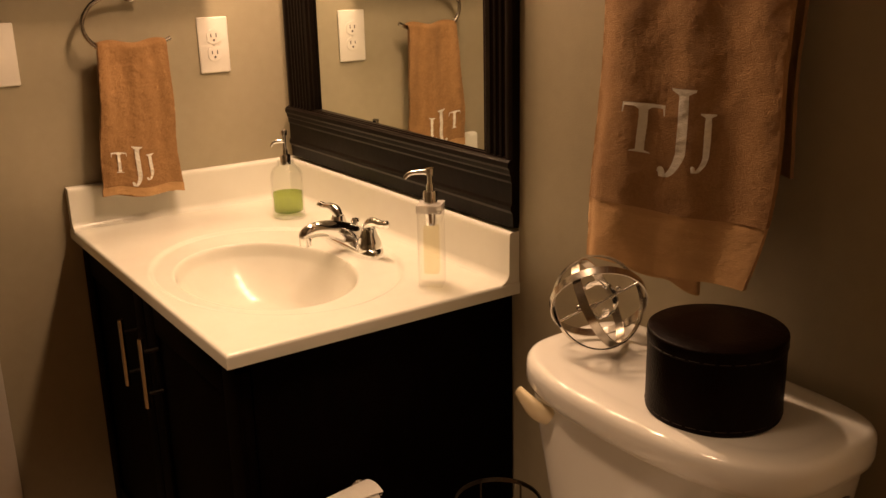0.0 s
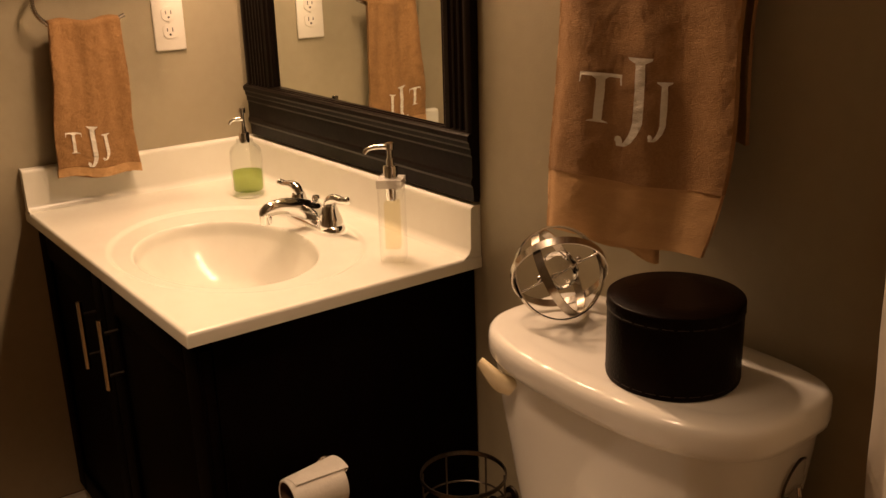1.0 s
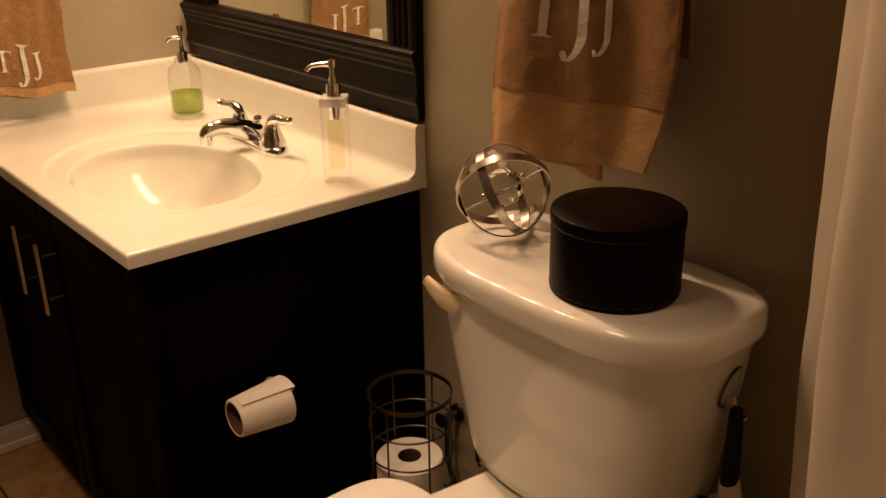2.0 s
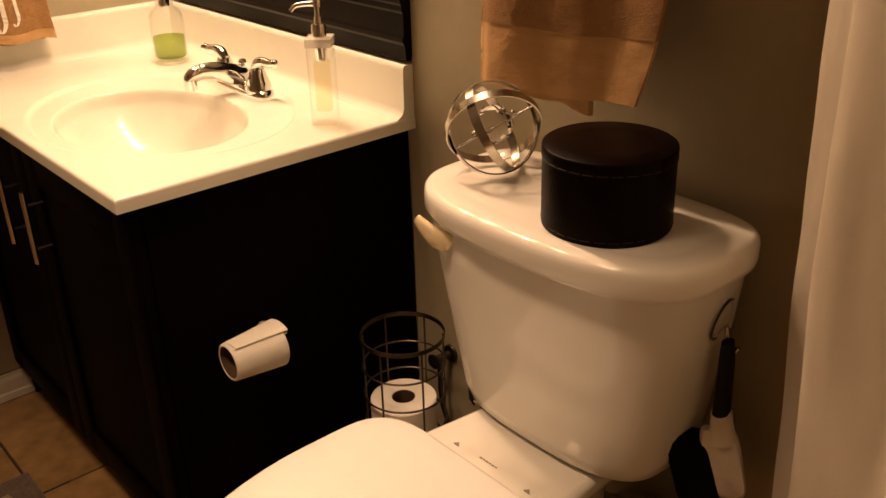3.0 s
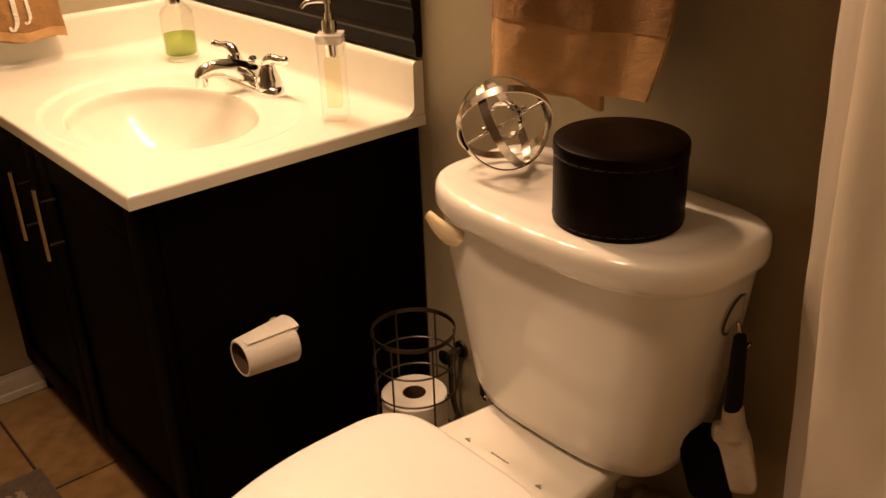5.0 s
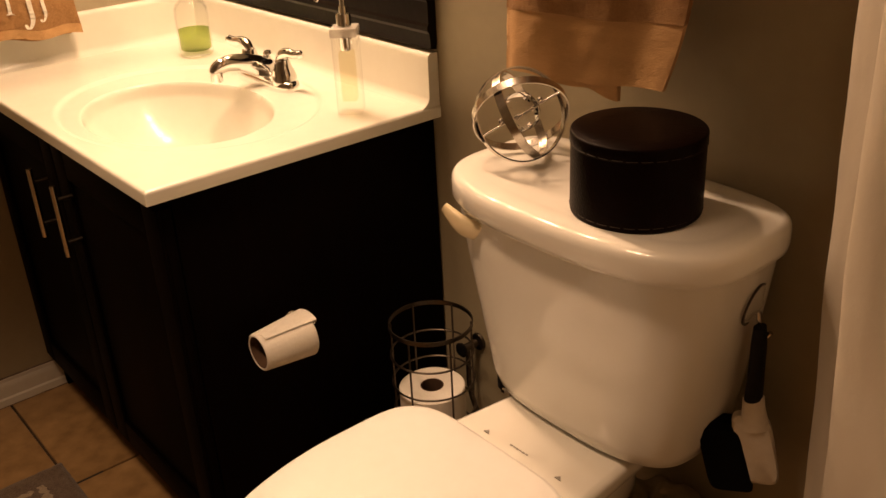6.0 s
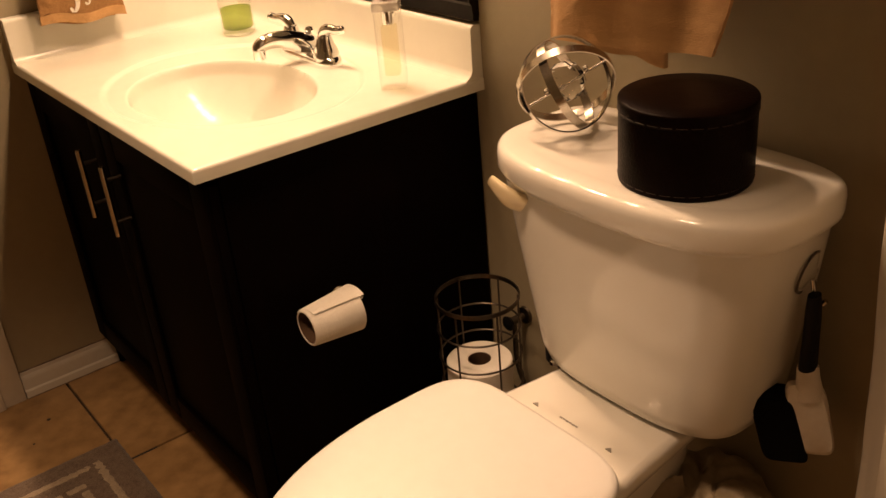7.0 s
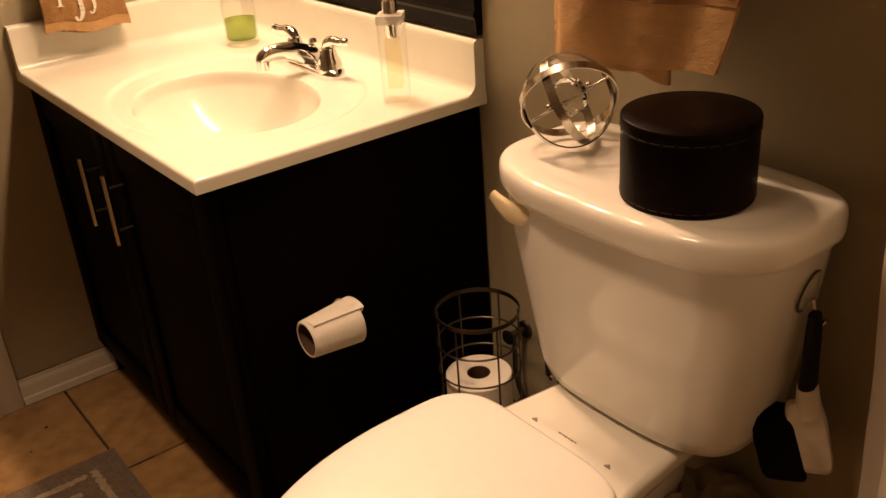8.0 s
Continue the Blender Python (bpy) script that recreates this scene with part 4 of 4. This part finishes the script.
def hoop_mesh(r, z, t, h):
    return lathe([(r, z - h), (r, z + h), (r - t, z + h), (r - t, z - h), (r, z - h)], (bcx, bcy, 0), 64, None, False)


part("rim", hoop_mesh(RBK + 0.001, 0.446, 0.0022, 0.0040), BRONZE, stand)
for z in (0.388, 0.331, 0.274, 0.217, 0.160, 0.103, 0.050):
    part("hoop", sweep([(bcx + RBK * math.cos(a), bcy + RBK * math.sin(a), z) for a in [2 * math.pi * k / 56 for k in range(56)]], 0.0019, 8, True), BRONZE, stand)
for k in range(6):
    a = math.radians(48 + 60 * k)
    part("upright", sweep([(bcx + (RBK - 0.003) * math.cos(a), bcy + (RBK - 0.003) * math.sin(a), z) for z in (0.006, 0.446)], 0.0019, 8), BRONZE, stand)
part("base_ring", hoop_mesh(RBK + 0.001, 0.006, 0.003, 0.005), BRONZE, stand)
part("base_plate", lathe([(0.0, 0.007), (RBK - 0.002, 0.007), (RBK - 0.002, 0.0085), (0.0, 0.0085)], (bcx, bcy, 0), 48), BRONZE, stand)
for z in (0.0095 + 0.050, 0.1610, 0.2645):
    r = thing("spare_toilet_paper", (bcx - 0.004, bcy, z - 0.05), "full white toilet paper roll in the wire basket", "toilet paper", "spare rolls")
    part("paper", roll_mesh((bcx - 0.004, bcy - 0.002, z), (0, 0, 1), 0.0600, 0.100, 0.0215), PAPER, r)
    part("core", lathe([(0.0213, -0.0495), (0.0213, 0.0495), (0.020, 0.0495), (0.020, -0.0495), (0.0213, -0.0495)], (bcx - 0.004, bcy - 0.002, z), 40, None, False), CARD, r, "brown cardboard core")

# water supply behind the basket
valve = thing("supply_valve", (1.00, -0.03, 0.33), "dark metal water supply valve with a black knob", "valve")
part("escutcheon", lathe([(0.018, 0.0), (0.017, 0.005), (0.010, 0.008), (0.0, 0.008)], (0.995, -0.0005, 0.328), 24, (0, -1, 0)), BRONZE, valve)
part("stub", sweep([(0.995, -0.006, 0.328), (0.995, -0.040, 0.328)], 0.008, 14), BRONZE, valve)
part("knob", lathe([(0.0, 0.0), (0.013, 0.002), (0.015, 0.007), (0.010, 0.011), (0.0, 0.012)], (0.995, -0.040, 0.328), 20, (0, -1, 0)), BLACKRUB, valve)
part("hose", sweep([(0.995, -0.030, 0.322), (0.995, -0.03, 0.20), (1.10, -0.03, 0.12), (1.215, -0.09, 0.17), (1.224, -0.135, 0.405)], 0.005, 12, smooth=3), BRONZE, valve)

# ---------------------------------------------------------------- brush on a suction hook
hk = thing("suction_hook", (1.615, -0.08, 0.69), "small dark metal suction hook on the tank side", "hook")
part("cup", lathe([(0.026, 0.0), (0.024, 0.004), (0.010, 0.008), (0.007, 0.011), (0.0, 0.012)], (1.6135, -0.082, 0.692), 28, (1, 0.18, -0.2)), GLASS, hk, "clear suction cup")
part("cup_rim", lathe([(0.0300, -0.0005), (0.0300, 0.0022), (0.0268, 0.0022), (0.0268, -0.0005), (0.0300, -0.0005)], (1.6145, -0.082, 0.690), 32, (1, 0.18, -0.2), False), BRONZE, hk)
part("prong", sweep([(1.626, -0.088, 0.686), (1.629, -0.086, 0.664), (1.628, -0.085, 0.652), (1.636, -0.081, 0.650), (1.641, -0.079, 0.658)], 0.0034, 12, smooth=2), NICKEL, hk)
brush = thing("scrub_brush", (1.630, -0.08, 0.40), "white scrubbing brush with black grip and bristles", "brush")
part("grip", sweep([(1.632, -0.091, 0.668), (1.632, -0.089, 0.645), (1.631, -0.086, 0.610), (1.629, -0.082, 0.556)], [0.010, 0.0130, 0.0130, 0.0150], 18, smooth=2, flat=0.7, up=(1, 0, 0)), BLACKRUB, brush, "black rubber grip")
SD = Vector((0.80, 0.60, 0)).normalized()
OUT = Vector((0.60, -0.80, 0)).normalized()


def slab(center, w, t, h, shear, round_):
    """A rounded block, leaning by shear."""
    pts = []
    for k in range(40):
        a = 2 * math.pi * k / 40
        c, s = math.cos(a), math.sin(a)
        pts.append((w * math.copysign(abs(c) ** round_, c), h * math.copysign(abs(s) ** round_, s)))
    rings = []
    for kk, o in ((0.88, -t), (1.0, -t * 0.6), (1.0, t * 0.6), (0.88, t)):
        rings.append([Vector(center) + SD * (a * kk + shear * b) + OUT * o + Vector((0, 0, b * kk)) for a, b in pts])
    return loft(rings)


part("head", slab((1.633, -0.070, 0.470), 0.0265, 0.010, 0.055, -0.22, 0.45), BRUSHWHITE, brush, "white plastic head")
part("neck", sweep([(1.629, -0.082, 0.558), (1.629, -0.078, 0.535), (1.631, -0.074, 0.505)], [0.0135, 0.015, 0.020], 16, smooth=2, flat=0.6, up=(0.6, -0.8, 0)), BRUSHWHITE, brush, "white plastic neck")
part("bristle_block", slab((1.598, -0.086, 0.452), 0.030, 0.020, 0.056, -0.26, 0.30), BRISTLE, brush, "dense black bristles")

# ---------------------------------------------------------------- bin with bag behind the toilet
wb = thing("waste_bin", (1.50, -0.13, 0), "small waste bin lined with a dull dark bag", "waste bin")
part("can", lathe([(0.0, 0.0), (0.085, 0.0), (0.105, 0.20), (0.106, 0.215), (0.103, 0.215), (0.083, 0.004), (0.0, 0.004)], (1.505, -0.125, 0.0), 40), BAG, wb)


def bag(u, v, lift):
    a = 2 * math.pi * u
    r = 0.112 + 0.010 * math.sin(a * 9 + v * 3) * (1 - v) - 0.112 * max(0, v - 0.45) ** 1.3 * 1.6
    r = max(0.004, r) + lift + 0.012 * noise.noise(Vector((math.cos(a) * 3, math.sin(a) * 3, v * 5)))
    z = 0.15 + 0.165 * math.sin(min(1, v * 1.15) * math.pi / 2) + 0.008 * math.sin(a * 5) * v + 0.014 * noise.noise(Vector((math.cos(a) * 4 + 7, math.sin(a) * 4, v * 4))) * v
    return Vector((1.505 + r * math.cos(a), -0.125 + r * math.sin(a), z))


bm_b = bmesh.new()
gr = [[bm_b.verts.new(bag(i / 60, j / 20, 0)) for i in range(60)] for j in range(21)]
for j in range(20):
    for i in range(60):
        bm_b.faces.new((gr[j][i], gr[j][(i + 1) % 60], gr[j + 1][(i + 1) % 60], gr[j + 1][i]))
bm_b.faces.new(gr[-1])
part("liner_bag", bm_b, BAG, wb, "crumpled bin bag", angle=60)


# ---------------------------------------------------------------- curtain
def curtain_at(u, z, lift):
    s = u * 0.62
    x = 1.688 + 0.30 * u + 0.004 * (2.0 - z)
    y = -0.060 - 0.34 * u
    w = 0.024 * math.sin(s * 17 + 0.4) * min(1, u * 4) + 0.0006 * math.sin(s * 60 + z * 1.5)
    w += 0.006 * noise.noise(Vector((u * 5, z * 3, 2))) + 0.0022 * noise.noise(Vector((u * 14, z * 9, 5)))
    return Vector((x + 0.75 * w + 0.010 * math.sin(z * 3.1 + 1), y + 0.66 * w - lift, z))


curtain = thing("shower_curtain", (1.80, -0.2, 0.06), "off-white fabric shower curtain gathered in soft folds", "shower curtain")
part("fabric", cloth(curtain_at, list(np.linspace(0, 1, 130)), list(np.linspace(0.10, 1.98, 60)), 0.0012), CURTAIN, curtain, angle=80)
for k in range(7):
    u = 0.04 + k * 0.15
    p = curtain_at(u, 1.96, 0)
    part("ring", sweep([(p.x + 0.022 * math.cos(a), p.y, 2.0 + 0.028 * math.sin(a)) for a in [2 * math.pi * i / 20 for i in range(20)]], 0.0022, 8, True), CHROME, curtain)
rod = thing("curtain_rod", (1.84, -1.1, 2.02), "chrome shower curtain rod between the walls", "curtain rod")
part("rod", sweep([(1.685, -0.001, 2.018), (1.99, -0.41, 2.018), (1.99, RY + 0.001, 2.018)], 0.0125, 16, smooth=2), CHROME, rod)

# ---------------------------------------------------------------- rug with a key pattern
RUGX0, RUGX1, RUGY0, RUGY1 = 0.332, 1.06, -1.26, -0.645
rug = thing("bath_rug", ((RUGX0 + RUGX1) / 2, (RUGY0 + RUGY1) / 2, 0), "taupe bath rug with a beige square key pattern", "rug")


def rug_mesh(x0, x1, y0, y1, z0, z1, step=0.008):
    nx, ny = max(2, int((x1 - x0) / step)), max(2, int((y1 - y0) / step))
    bm = bmesh.new()
    g = []
    for j in range(ny + 1):
        row = []
        for i in range(nx + 1):
            x, y = x0 + (x1 - x0) * i / nx, y0 + (y1 - y0) * j / ny
            e = min(1, min(i, nx - i, j, ny - j) / 1.5)
            row.append(bm.verts.new((x + fuzz(x, y, 1, 90, 0.0015), y + fuzz(x, y, 7, 90, 0.0015), z0 + (z1 - z0) * (0.45 + 0.55 * e) + fuzz(x, y, 0, 120, 0.0018))))
        g.append(row)
    for j in range(ny):
        for i in range(nx):
            bm.faces.new((g[j][i], g[j][i + 1], g[j + 1][i + 1], g[j + 1][i]))
    edge = [g[0][i] for i in range(nx + 1)] + [g[j][nx] for j in range(1, ny + 1)] + [g[ny][i] for i in range(nx - 1, -1, -1)] + [g[j][0] for j in range(ny - 1, 0, -1)]
    low = [bm.verts.new((v.co.x, v.co.y, z0)) for v in edge]
    n = len(edge)
    for k in range(n):
        bm.faces.new((low[k], low[(k + 1) % n], edge[(k + 1) % n], edge[k]))
    return bm


part("woven_ground", rug_mesh(RUGX0, RUGX1, RUGY0, RUGY1, 0.0, 0.011), RUG_GREY, rug, angle=80)


def key_square(x0, y1, size, w):
    """One squared spiral of raised beige pile, opening to the south."""
    x1, y0 = x0 + size, y1 - size
    bars = [(x0, x1, y1 - w, y1), (x0, x0 + w, y0, y1 - w), (x1 - w, x1, y0 + 2 * w, y1 - w)]
    i = 2 * w
    bars += [(x0 + i, x1 - w, y0 + i - w * 0, y0 + i + w), (x0 + i, x0 + i + w, y0 + i + w, y1 - i), (x0 + i + w, x1 - i, y1 - i - w, y1 - i)]
    return bars


for cx0 in (RUGX0 + 0.052, RUGX0 + 0.052 + 0.222, RUGX0 + 0.052 + 0.444):
    for cy1 in (RUGY1 - 0.050, RUGY1 - 0.050 - 0.26):
        for a, b, c, d in key_square(cx0, cy1, 0.18, 0.026):
            part("key_bar", rug_mesh(a, b, c, d, 0.006, 0.0135), RUG_BEIGE, rug, "beige woven key line", angle=80)

# ---------------------------------------------------------------- floor tiles
T, GAP, JX, JY = 0.412, 0.0062, 0.418, -0.653
tile_me = bpy.data.meshes.new("tile")
bm_t = box(-T / 2 + GAP / 2, T / 2 - GAP / 2, -T / 2 + GAP / 2, T / 2 - GAP / 2, -0.0075, 0.0, 0.0018, 2)
bmesh.ops.recalc_face_normals(bm_t, faces=bm_t.faces)
bm_t.to_mesh(tile_me)
bm_t.free()
tile_me.materials.append(TILE)
for i in range(-1, 8):
    for j in range(-6, 2):
        x, y = JX + (i + 0.5) * T, JY + (j + 0.5) * T
        if -0.25 < x < RX + 0.15 and RY - 0.15 < y < 0.15:
            t = new("tile", tile_me)
            t.location = (x, y, 0.0004 * math.sin(i * 3.1 + j * 1.7))
            t.parent = floor

# a stretch where the grout has crumbled out of a joint
part("grout_crack", box(JX - 0.0046, JX + 0.0046, -0.645, -0.585, -0.0060, -0.0012, 0.001), DARKSLOT, floor)
for cx_, cy_, r_ in ((0.14, -0.735, 0.005), (0.21, -0.79, 0.003)):
    part("tile_chip", lathe([(r_, 0.0), (r_ * 0.8, 0.0004), (0.0, 0.0005)], (cx_, cy_, 0.0003), 9), DARKSLOT, floor)
